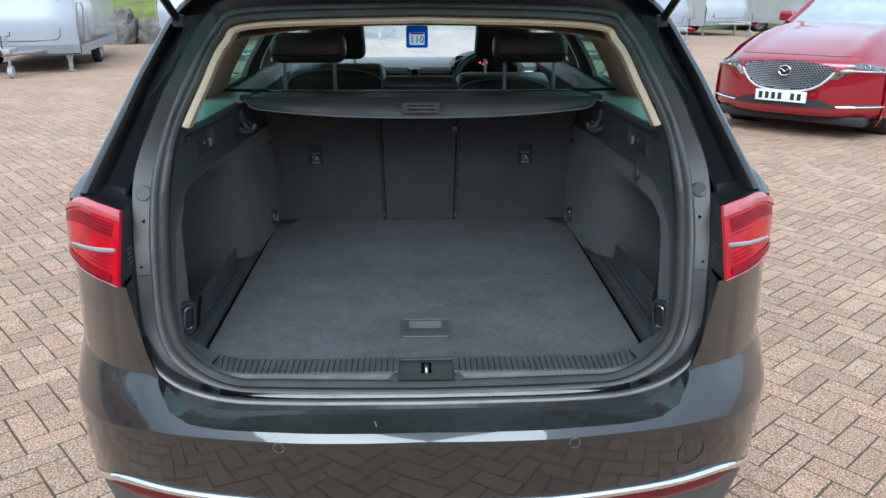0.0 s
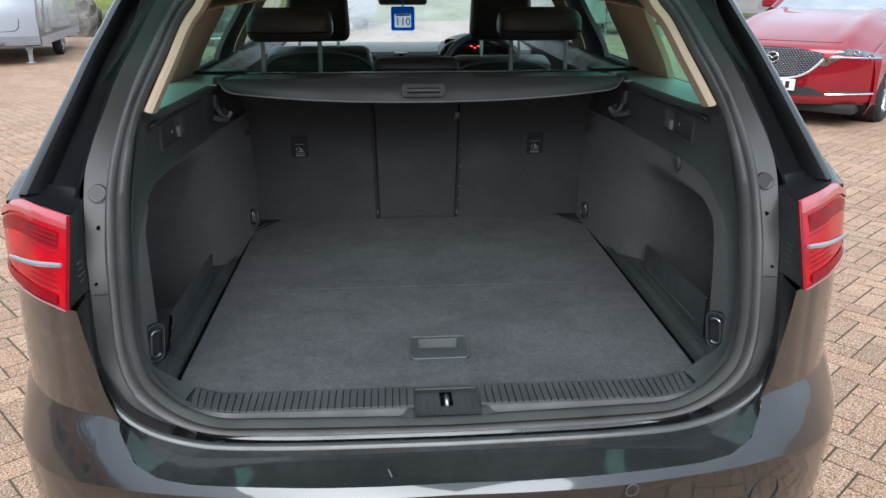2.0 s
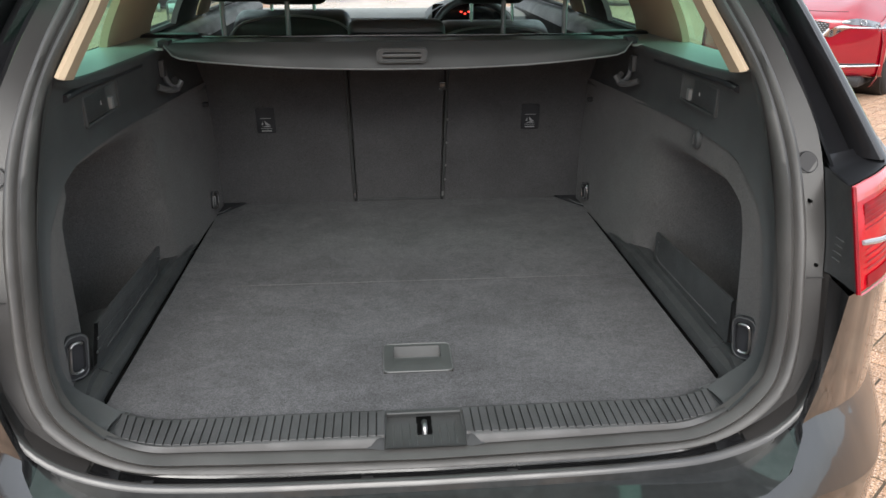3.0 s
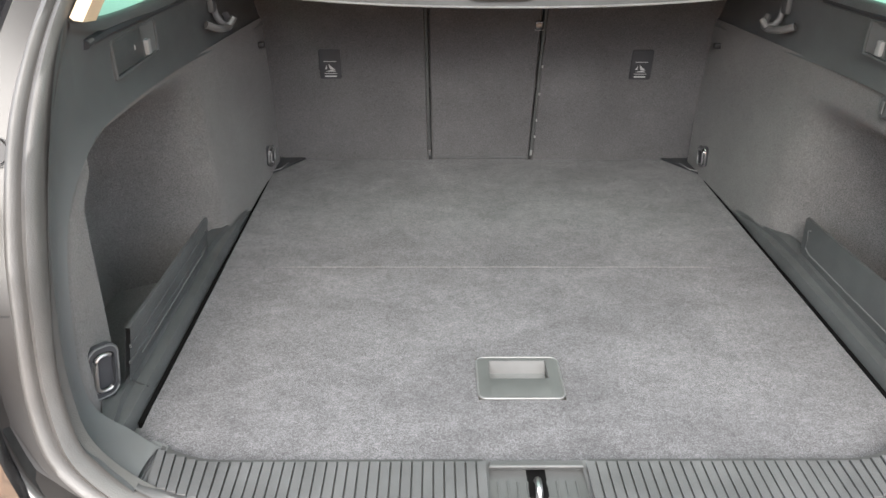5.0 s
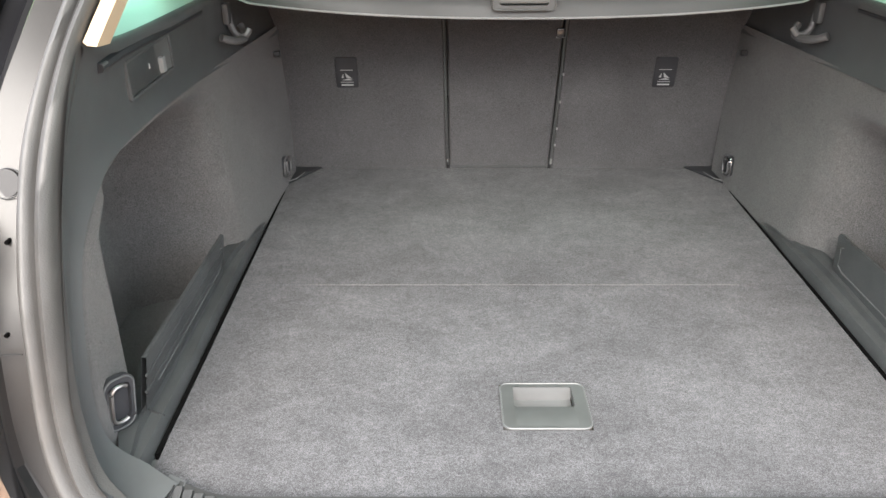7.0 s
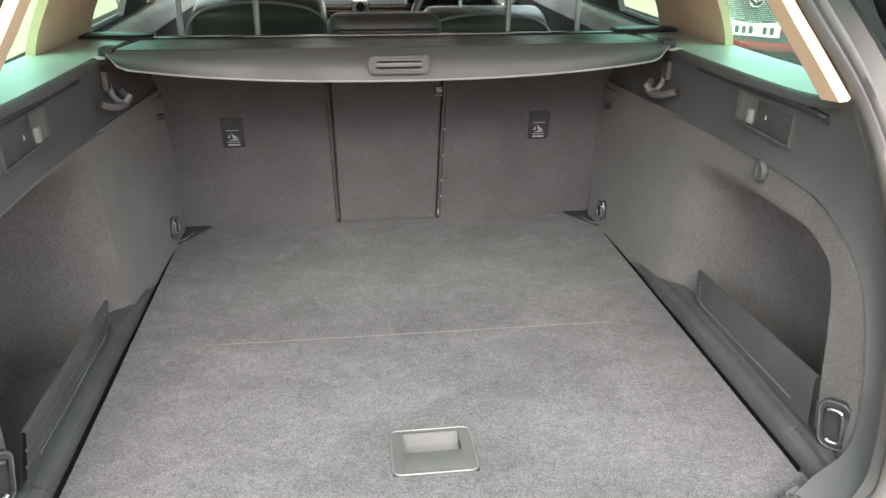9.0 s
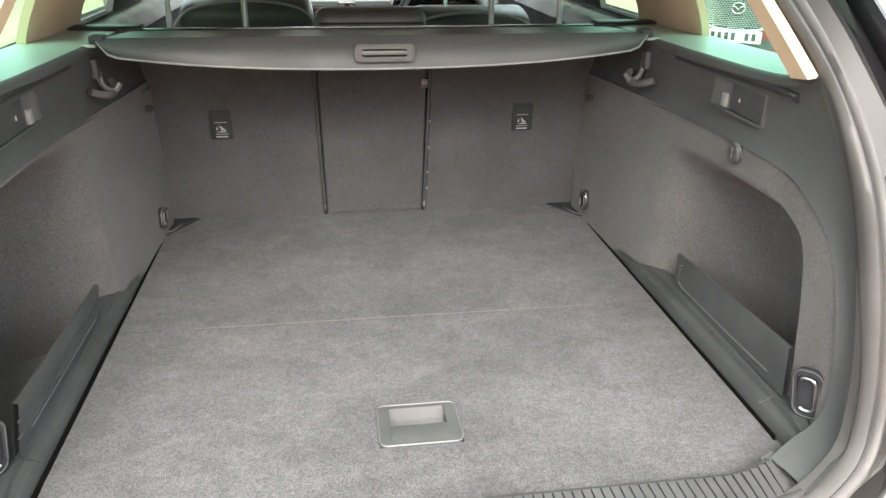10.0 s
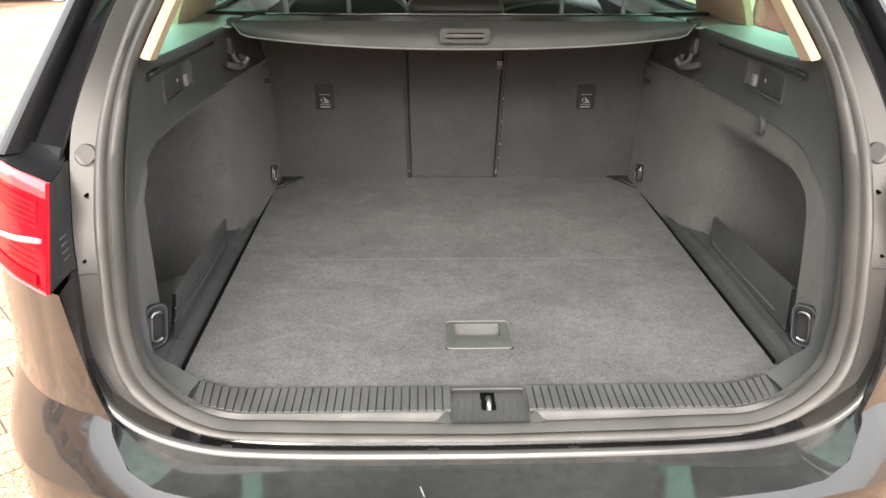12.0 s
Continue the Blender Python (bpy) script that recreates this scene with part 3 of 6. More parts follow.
# ---- tail lamps and the walls beside them ----
for s in (-1, 1):
    us = [U_LENS + (.80 - U_LENS) * (i / 30) for i in range(31)]

    def lamp_pt(u, t, o):
        p, n = plan_at(u)
        lo = .909 + .012 * smooth(.60, .85, p.x)
        hi = 1.058 + .006 * smooth(.62, .76, p.x) - .07 * smooth(-.02, .30, p.y)
        z = lo + (hi - lo) * t
        q = skin(u, z)
        return q + n * o + Vector((-.0, .055 * t * (1 - smooth(-.02, .2, p.y)) , 0))

    def bar_t(u):
        a_, b_ = lamp_pt(u, 0, 0).z, lamp_pt(u, 1, 0).z
        return (.983 - .030 * min(1, max(0, (lamp_pt(u, .5, 0).x - .64) / .18)) - a_) / (b_ - a_)
    lens = part("tail_lamp", loft([[flip(lamp_pt(u, t, .004 * math.sin(math.pi * t) + .006), s) for t in [k / 12 for k in range(13)]] for u in us]), RED_LENS, car, "red tail lamp with a pale light bar")
    rows = [[flip(lamp_pt(u, bar_t(u) + (k - 1.5) * .019 * min(1, .8 + j / 8, (16 - j) / 5), .0115 + (.002 if 0 < k < 3 else 0)), s) for k in range(4)] for j, u in enumerate(us[1:16])]
    part("light_bar", loft(rows), LIGHT_BAR, lens, "pale clear light bar")
    part("bar_line", pipe([flip(lamp_pt(u, bar_t(u), .0112), s) for u in us[1:14]], .0034, 6), VAN_GREY, lens)
    part("lamp_rim", pipe([flip(lamp_pt(us[0], t, .0085), s) for t in [k / 12 for k in range(13)]], .0035, 6), RED_DEEP, lens, "dark red inner rim of the lamp")
    for t0, t1 in ((.02, .13), (.62, .80)):
        part("lamp_cell", loft([[flip(lamp_pt(u, t0 + (t1 - t0) * k / 5, .0098), s) for k in range(6)] for u in us[2:22]]), RED_DEEP, lens, "deep red inner cell of the lamp")
    for t in (.19, .25, .31, .37, .56, .61, .66, .71, .76):
        part("lamp_rib", loft([[flip(lamp_pt(u, t + k * .007, .0106 + (.0004 if k == 1 else 0)), s) for k in range(3)] for u in us[2:9]]), RED_DEEP, lens)
    part("lamp_top", loft([[flip(lamp_pt(u, .86 + .14 * k / 3, .0112 - .006 * (k == 3)), s) for k in range(4)] for u in us]), LAMP_SKY_SHEEN, lens, "upper edge of the lamp with sky sheen in its colour")
    part("lamp_edge", loft([[flip(lamp_pt(u, -.010 + .018 * k / 2, .0105 + .002 * (k == 1)), s) for k in range(3)] for u in us]), LAMP_LINE, lens, "pinkish lower edge of the lamp")
    # dark wall between lamp and flange, with its lower painted piece
    f = ring(f1)
    fl = spline(f, N)[4 * N:7 * N + 1]
    lampedge = [lamp_pt(U_LENS, t, .006) for t in [k / 12 for k in range(13)]]
    rows = []
    for k in range(13):
        q = lampedge[k]
        z = q.z
        p = Vector((interp(z, [v.z for v in fl], [v.x for v in fl]) + .002, interp(z, [v.z for v in fl], [v.y for v in fl]), z))
        rows.append([flip(p, s), flip(p.lerp(q, .12) + Vector((.004, 0, 0)), s), flip(p.lerp(q, .5) + Vector((.003, 0, 0)), s), flip(p.lerp(q, .93), s), flip(q + Vector((-.002, -.001, 0)), s), flip(q + Vector((.004, .004, 0)), s)])
    part("lamp_side", loft(rows), FLAP, car, "black plastic side of the tail lamp")
    for k in range(4):
        q = lampedge[4].lerp(Vector((fl[10].x, fl[10].y, lampedge[4].z)), .5) + Vector((-.004, -.001, .016 - .011 * k))
        part("print", block(*flip(q + Vector((-.002, 0, 0)), s), .002, .022 - .004 * (k % 2), .0016), TRIM, car)
    # Holes are solid black pegs; their inner shade is only colour.
    for z, y in ((1.012, .050), (.921, .022)):
        ys = interp(z, (.79, .915, .995, 1.103), (-.035, .008, .048, .118)) + .005
        part("screw_hole", rod(flip((.628, ys - .0012, z), s), flip((.628, ys + .010, z), s), .0025, n=12), HOLE_SHADE, car)
    pc, pn = Vector((.634, .102, 1.067)), Vector((0, -.90, .43))
    part("plug", rod(flip(pc - pn * .004, s), flip(pc + pn * .0004, s), .0165, .0158, 28), JAMB, car, "round grey blanking plug")
    part("plug_rim", pipe([flip((.632 + .0175 * math.cos(k * math.pi / 14), .1015 + .0175 * .55 * math.sin(k * math.pi / 14), 1.067 + .0175 * .84 * math.sin(k * math.pi / 14)), s) for k in range(28)], .0008, 5, True), DARK_RUBBER, car)
    part("panel_joint", pipe([flip(p, s) for p in ((.604, -.003, .909), (.617, -.003, .909), (.632, -.004, .908))], .0011, 5), DARK_RUBBER, car)

# ---- pillar gutters, roof edge and upper body ----
up = {}
UPPER = [
    [(.042, .008), (.034, .008), (.030, .008), (.028, .008), (.026, .008), (.026, .008)],
    [(.046, .004), (.040, .006), (.036, .006), (.033, .006), (.031, .006), (.031, .006)],
    [(.050, .020), (.046, .030), (.042, .036), (.039, .036), (.036, .030), (.034, .022)],
    [(.060, .030), (.058, .045), (.056, .055), (.052, .055), (.046, .040), (.042, .028)],
    [(.080, .034), (.080, .048), (.076, .058), (.070, .058), (.054, .040), (.050, .026)],
    [(.086, .014), (.085, .020), (.081, .026), (.074, .026), (.058, .018), (.054, .014)],
    [(.102, .006), (.098, .010), (.091, .016), (.082, .016), (.064, .010), (.060, .008)],
    [(.110, .012), (.103, .016), (.096, .022), (.086, .022), (.068, .016), (.064, .014)],
]
OUTER = [
    [(.118, .014), (.110, .018), (.102, .024), (.091, .024), (.072, .018), (.068, .016)],
    [(.124, .022), (.116, .026), (.107, .034), (.096, .034), (.077, .030), (.073, .028)],
    [(.126, .060), (.119, .066), (.111, .075), (.100, .080), (.082, .080), (.078, .080)],
]


# where the gutter's lines come down on the ledge over the lamp
FEET = [(.667, .092), (.670, .087), (.674, .100), (.690, .125), (.738, .150), (.752, .128), (.768, .118), (.776, .122), (.784, .124), (.790, .130), (.792, .160)]


def full_upper(offs, foot):
    keys = [Vector(SEAL_OUT[7 + i]) + OUT[7 + i] * offs[i][0] + Vector((0, offs[i][1], 0)) for i in range(6)]
    keys[0] = Vector((foot[0], foot[1], 1.062))
    half = spline(keys, N)
    return half + [Vector((-p.x, p.y, p.z)) for p in reversed(half[:-1])]


ur = [full_upper(o, f) for o, f in zip(UPPER, FEET)]
orr = [full_upper(o, f) for o, f in zip(OUTER, FEET[8:])]
part("gutter_inner", loft(ur[0:3]), GUTTER, car, "grey painted inner edge of the gutter", sharp=60)
part("gutter", loft(ur[2:7]), GUTTER, car, "glossy dark gutter beside the opening", sharp=60)
part("gutter_lip", loft(ur[6:8]), JAMB, car, "paler painted edge of the pillar", sharp=60)
part("pillar_skin", loft([ur[7]] + orr), PAINT, car, "dark grey painted pillar and roof edge", sharp=50)
for s in (-1, 1):
    # ledge over the lamp, joining flange, gutter foot and shoulder
    a = [Vector(r[0]) for r in ur] + [Vector(r[0]) for r in orr]
    if s < 0:
        a = [Vector((-abs(p.x), p.y, p.z)) for p in a]
    us = [U_LENS + (.80 - U_LENS) * (i / 30) for i in range(14)]
    tops = [lamp_pt(u, 1.0, .002) for u in us]
    n = len(a)
    rows = []
    for i in range(n):
        t = i / (n - 1)
        q = Vector(flip(along(tops, t), s))
        p = a[0].lerp(a[-1], t) + Vector((0, .020, .012))
        rows.append([p, p.lerp(q, .10) + Vector((0, 0, -.008)), p.lerp(q, .4) + Vector((0, 0, -.011)), p.lerp(q, .8) + Vector((0, 0, -.005)), q])
    part("lamp_ledge", loft(rows), GUTTER, car, "dark painted ledge over the tail lamp", sharp=60)
    # side of the body above the shoulder line, with the quarter window's opening further forward
    src = orr[-1][:len(orr[-1]) // 2 + 1]
    src = [Vector((abs(p.x), p.y, p.z)) for p in src][:33]
    rows = [[flip(p, s) for p in src]]
    for dy, dx in ((.06, .008), (.14, .012)):
        rows.append([flip(p + Vector((dx * (1 - smooth(1.3, 1.46, p.z)), dy * (1 - .3 * smooth(1.1, 1.4, p.z)), 0)), s) for p in src])
    part("pillar_side", loft(rows), PAINT, car)

# shoulder: from the quarter panel's top to the window line
for s in (-1, 1):
    rows = []
    for i in range(40):
        u = U_LAMP + (U_END - U_LAMP) * i / 39
        p = skin(u, 1.02)
        y = p.y
        if y < .12:
            continue
        cap = interp(y, (.12, .19, .32), (1.052, 1.09, 1.165))
        rows.append([flip(skin(u, .925), s), flip(skin(u, .99), s), flip(skin(u, 1.05) + Vector((-.006, 0, 0)), s), flip((p.x - .035, y, min(1.085, cap)), s), flip((p.x - .075, y, min(1.115, cap)), s), flip((.738, y, min(1.16, cap)), s)])
    part("shoulder", loft(rows), PAINT, car, sharp=60)

# roof, with its lining
def roof_pt(x, y, drop=0.0):
    back = interp(y, (.5, 1.0, 1.8, 2.6, 3.0), (1.475, 1.495, 1.50, 1.475, 1.43))
    return Vector((x, y, back - .055 * (abs(x) / .55) ** 2.6 - drop))


part("roof", grid(lambda a, b: roof_pt(-.60 + 1.2 * a, .54 + 2.3 * b), 24, 24), PAINT, car, "dark grey painted roof")
part("headlining", grid(lambda a, b: roof_pt(-.54 + 1.08 * a, .46 + 2.3 * b, .035 + .03 * (1 - smooth(0, .12, b))), 24, 24), CREAM, car, "pale cream roof lining")

# ---- boot trim ----
EDGE_IN = [(.525, 1.08, 1.03), (.55, .895, 1.033), (.575, .572, 1.045), (.581, .299, 1.044), (.581, .199, 1.022), (.581, .118, .967), (.577, .066, .86), (.572, .050, .752), (.520, .038, .712), (.477, .014, .7035)]
EDGE_OUT = [(.540, 1.08, 1.165), (.553, .895, 1.166), (.565, .572, 1.168), (.574, .34, 1.173), (.567, .205, 1.196), (.568, .100, 1.072), (.562, .000, .88), (.540, -.045, .778), (.510, -.062, .744), (.473, -.075, .716)]
floor_z = .680


def side_x(y, z):
    top = interp(y, (.05, .2, .45, .57, .7, .85, 1.0, 1.1), (.577, .581, .580, .575, .564, .550, .533, .523))
    low = interp(y, (.05, .55, .65, .8, 1.0, 1.1), (.577, .575, .548, .532, .526, .520))
    return low + (top - low) * smooth(.69, 1.0, z)


def near_edge(z):
    return interp(z, (.68, .745, .86, .967, 1.022, 1.044, 1.06), (.048, .055, .066, .118, .199, .299, .6))


def cavity_edge(z, s):
    if s < 0:
        return interp(z, (.68, .773, .855, .93, .967, 1.0), (.150, .158, .164, .168, .172, .21))
    return interp(z, (.68, .773, .855, .93, .965, .984, 1.0), (.143, .148, .160, .178, .200, .245, .32))


def cavity(y, z, s):
    far = smooth(.68, .40, y) if s > 0 else smooth(.67, .54, y)
    top = 1 - (smooth(.935, .992, z) if s > 0 else smooth(.95, 1.045, z))
    return (.14 if s > 0 else .17) * far * top


for s in (-1, 1):
    a, b = spline(EDGE_IN, 7), spline(EDGE_OUT, 7)
    rows = []
    for k in range(8):
        t = k / 7
        rows.append([flip(p.lerp(q, t) + Vector((.006 * math.sin(math.pi * t) - .004 * (k == 0), -.004 * math.sin(math.pi * t), 0)), s) for p, q in zip(a, b)])
    rows.insert(0, [flip(p + Vector((.008, .004, -.004)), s) for p in a])
    trim = part("boot_side_trim", loft(rows), TRIM, car, "black grained plastic side trim of the boot", sharp=60)
    # carpeted side with the hollow behind the wheel arch
    rows = []
    zs = [.612 + (1.047 - .612) * (1 - (1 - i / 48) ** 1.25) for i in range(49)]
    for z in zs:
        y0, y1 = near_edge(z), cavity_edge(z, s)
        y1 = max(y1, y0 + .004)
        r = [(side_x(y0, z) + .010, y0 - .016, z), (side_x(y0, z) + .003, y0 - .006, z)]
        r += [(side_x(y0 + (y1 - y0) * k / 5, z), y0 + (y1 - y0) * k / 5, z) for k in range(6)]
        c0 = cavity(y1, z, s)
        r.append((side_x(y1, z) + c0 * .25, y1 + .004, z))
        r.append((side_x(y1, z) + c0 * .9, y1 + .007, z))
        for k in range(1, 41):
            y = y1 + .008 + (1.10 - y1 - .008) * k / 40
            r.append((side_x(y, z) + cavity(y, z, s), y, z))
        rows.append([flip(p, s) for p in r])
    part("side_carpet", loft(rows), SIDE_CARPET, car, "dark grey carpeted boot side with a hollow", sharp=50)
    # shelf under the side window
    rows = []
    b2 = spline(EDGE_OUT[:5], 7)
    lip_rows = [[flip((p.x + dx, p.y, p.z + dz), s) for p in b2] for dx, dz in ((-.002, -.012), (-.004, -.003), (-.001, .003), (.006, .0055))]
    part("shelf_edge", loft(lip_rows), TRIM, car, sharp=60)
    for dx, dz in ((.006, .0055), (.05, .008), (.13, .008)):
        rows.append([flip((p.x + dx * (1 if dx < .01 else smooth(.19, .36, p.y)), p.y, p.z + dz), s) for p in b2])
    part("window_shelf", loft(rows), LIT_SHELF, car, "smooth plastic shelf below the side window, window light in its pale grey", sharp=50)
    # long slot below the shelf: a dark tube carries the recess's shade as colour
    part("slot", pipe([flip((interp(y, (.26, .40, .66), (.5745, .573, .566)) + .003, y, interp(y, (.26, .32, .66), (1.155, 1.158, 1.152))), s) for y in [.262 + .40 * k / 12 for k in range(13)]], .0085, 8, flat=.8), SATIN, car, "dark tube standing in for the shaded slot in the side trim")
    part("slot_catch", block(s * .573, .272, 1.156, .006, .020, .010, .003), HOOK, car)
    # seat release box: frame, dark plate, pale well and lever
    m = Matrix.Translation((s * .5785, .431, 1.117)) @ Euler((radians(2), 0, radians(2.8 * s))).to_matrix().to_4x4()
    fr = frame_plate(rounded(0, 0, .166, .060, .006), rounded(0, 0, .154, .049, .004), "x", -.0035, .0035)
    fr.transform(m)
    release = part("release_frame", fr, TRIM, car, "black frame of the seat release")
    bm = block(0, -.026, 0, .005, .098, .046, .002, m=None)
    bm.transform(m)
    part("cover_plate", bm, FLAP, release, "black plate")
    bm = grid(lambda a, b: m @ Vector((s * (-.0022 + .0012 * math.sin(math.pi * a)), .0235 + .052 * a, -.0235 + .047 * b)), 8, 2)
    part("well", bm, HOOK, release, "pale grey grip well")
    bm = block(-s * .004, .036, -.009, .009, .013, .024, .003)
    bm.transform(m)
    part("lever", bm, GREY_PLASTIC, release, "pale grey release lever")
    part("frame_edge", pipe([m @ Vector((-s * .0035, a, b)) for a, b in rounded(0, 0, .160, .0545, .005)], .0011, 5, True), TRIM, release)
    bm = prism([(.0045, -.003), (.0072, -.003), (.006, .004)], "x", -.0038, .0038)
    bm.transform(m @ Matrix.Translation((0, -.012, 0)))
    part("symbol", bm, WHITE_INK, release)
    # bag hook
    hk = part("bag_hook", pipe(spline([flip(p, s) for p in ((.556, .800, 1.122), (.552, .798, 1.098), (.540, .795, 1.083), (.528, .800, 1.082), (.520, .806, 1.094))], 5), .0065, 8), HOOK, car, "grey plastic bag hook")
    part("hook_bar", pipe(spline([flip(p, s) for p in ((.548, .848, 1.092), (.538, .835, 1.080), (.532, .80, 1.076), (.540, .755, 1.082), (.556, .735, 1.092))], 5), .0075, 8), HOOK, hk)
    part("hook_plate", block(s * .556, .79, 1.125, .012, .026, .038, .004), TRIM, hk)
    # lashing eyes, far and near
    for (x, y, z, h, w, lab) in ((.524, .998, .737, .050, .032, "far"), (.5755, (.104 if s < 0 else .090), (.757 if s < 0 else .753), .080, .047, "near")):
        x = side_x(y, z)
        m = Matrix.Translation((s * (x - .006), y, z)) @ Euler((radians(-8), 0, radians(s * (34 if y < .5 else 16)))).to_matrix().to_4x4()
        bm = frame_plate(rounded(0, 0, w, h, w * .35), rounded(0, 0, w * .72, h * .74, w * .25), "x", -.004, .004)
        bm.transform(m)
        eye = part("lashing_eye", bm, SATIN, car, "black cup with a chrome lashing ring")
        bm = prism(rounded(0, 0, w * .8, h * .8, w * .3), "x", -.001, .001)
        bm.transform(m @ Matrix.Translation((s * .003, 0, 0)))
        part("cup", bm, SATIN, eye)
        part("eye_rim", pipe([m @ Vector((-s * .004, a, b)) for a, b in rounded(0, 0, w * .92, h * .94, w * .34)], .0012 if lab == "near" else .0022, 6, True), TRIM if lab == "near" else CHROME, eye)
        pts = [m @ Vector((-s * .006, (a - .0), b)) for a, b in rounded(0, 0, w * .52, h * .66, w * .2, 4)]
        part("ring", pipe(pts[2:-2], .0026 if lab == "near" else .0036, 8), STEEL if lab == "near" else CHROME, eye, "chrome ring")
    # flap standing in the hollow, with a raised border, and the rail under it
    def flap_pt(a, b, d=0.0):
        p = Vector((.566, .136, .716)).lerp(Vector((.568, .540, .706)), a).lerp(Vector((.569, .148, .797)).lerp(Vector((.578, .566, .772)), a), b)
        return flip((p.x + d - (.010 + .014 * b if s < 0 else 0), p.y, p.z), s)
    rows = [[flap_pt(a, b, d) for a, b, d in ((x, 0, .004), (x, 0, -.003), (x, .96, -.003), (x, 1, -.001), (x, 1, .004), (x, 0, .004))] for x in [i / 16 for i in range(17)]]
    flap = part("storage_flap", loft(rows, ends=False), FLAP, car, "black plastic storage flap with a raised border")
    part("flap_border", pipe([flap_pt(a, b, -.0035) for a, b in ((.93, .80), (.955, .75), (.955, .30), (.92, .22), (.5, .20), (.12, .20))], .0013, 6), HOOK, flap)
    if s < 0:
        for b in (.36, .66):
            part("flap_ridge", pipe([flap_pt(i / 10, b, -.003) for i in range(11)], .0022, 6), FLAP, flap)
    ys = [.045 + (1.02 - .045) * i / 34 for i in range(35)]
    rows = []
    for y in ys:
        w = .046 * (1 - smooth(.58, .82, y)) + .004
        if y < .12:
            w *= .55 + .45 * smooth(.045, .12, y)
        x0 = .527 + .006 * (1 - .4 * smooth(.52, .64, y)) * (1 - smooth(.97, 1.01, y))
        h = .016 * (1 - smooth(.60, .84, y))
        rows.append([flip(p, s) for p in ((x0, y, .662), (x0 + .001, y, floor_z + .002 + h * .6), (x0 + .005, y, floor_z + .004 + h), (x0 + w * .42, y, floor_z + .006 + h), (x0 + w * .48, y, floor_z + .012 + h * 1.2), (x0 + w, y, floor_z + .012 + h * 1.3), (x0 + w + .004, y, floor_z - .004))])
    part("floor_rail", loft(rows), FLAP, car, "black plastic rail beside the boot floor", sharp=30)
    part("rail_joint", pipe([flip(p, s) for p in ((.535, .150, .697), (.551, .150, .7045), (.565, .150, .713))], .0012, 5), BLACK_INK, car)
    part("well_floor", prism([(.57, .14), (.76, .14), (.76, .66), (.57, .66)] if s > 0 else [(-.57, .14), (-.76, .14), (-.76, .66), (-.57, .66)], "z", .612, .618), SIDE_CARPET, car, "carpeted floor of the side hollow")
    part("corner_plate", prism([(s * .529, 1.015), (s * .529, 1.128), (s * .458, 1.128)], "z", floor_z + .001, floor_z + .005, .001), SATIN, car, "black triangular plate in the floor's corner")
    part("plate_edge", pipe([(s * .529, 1.026, floor_z + .006), (s * .510, 1.026 + .02, floor_z + .005), (s * .496, 1.090, floor_z + .004)], .0014, 5), GREY_PLASTIC, car)
    part("seat_latch", block(s * .527, 1.035, .992, .022, .014, .012, .003), BLACK_INK, car)
# A solid black strip over the floor's edge paints the gap's shade.
for s in (-1, 1):
    part("rail_gap_shade", prism([(s * x, y) for x, y in ((.5254, .09), (.5322, .09), (.5318, .50), (.5300, .64), (.5296, .97), (.5254, .98))], "z", .664, .6812), HOLE_SHADE, car, "black strip standing in for the shaded gap beside the floor board")
# power socket on one side only
m = Matrix.Translation((.580, .412, 1.030)) @ Euler((0, radians(-90), 0)).to_matrix().to_4x4()
cap = bmesh.new()
cp = [(math.cos(2 * math.pi * k / 24), math.sin(2 * math.pi * k / 24)) for k in range(24)]
loft([[m @ Vector((x * r, y * r, h)) for x, y in cp] for r, h in ((.018, -.004), (.018, .006), (.015, .009), (.004, .0095))], True, False, cap)
socket = part("power_socket", cap, TRIM, car, "round black socket cap")
part("socket_rim", pipe([m @ Vector((x * .019, y * .019, .004)) for x, y in cp], .0016, 6, True), TRIM, socket)
part("socket_mark", block(.5685, .412, 1.030, .002, .006, .020, .0006), HOOK, socket)

# sill plate: ribs, smooth strip, latch pocket
bm = bmesh.new()


def sill_front(x):
    return -.008 + .038 * smooth(.38, .52, abs(x)) ** 1.5


def sill_back(x):
    return -.076 + .030 * smooth(.36, .50, abs(x)) ** 1.3


ribs = []
xs = []
x = .068
while x < .468:
    xs.append(x)
    x += .0132
for s in (-1, 1):
    for x in xs:
        sl = .010 * smooth(.35, .5, x)
        rows = []
        for t in (0, .03, .97, 1):
            y = sill_front(x) + (sill_back(x) - sill_front(x)) * t
            xo = x + sl * (1 - t) * .9
            h = .7025 - .004 * (t in (0, 1)) + .002 * smooth(.4, .5, x)
            rows.append([(s * (xo - .0060), y, h - .005), (s * (xo - .0054), y, h), (s * (xo + .0054), y, h), (s * (xo + .0060), y, h - .005)])
        ribs.append(loft(rows))
rows = []
xsill = [.066 + .408 * i / 40 for i in range(41)]
inner = spline(SEAL_IN, 8)[:33]


def seal_y(x):
    return interp(abs(x), [p.x for p in inner], [p.y for p in inner]), interp(abs(x), [p.x for p in inner], [p.z for p in inner])


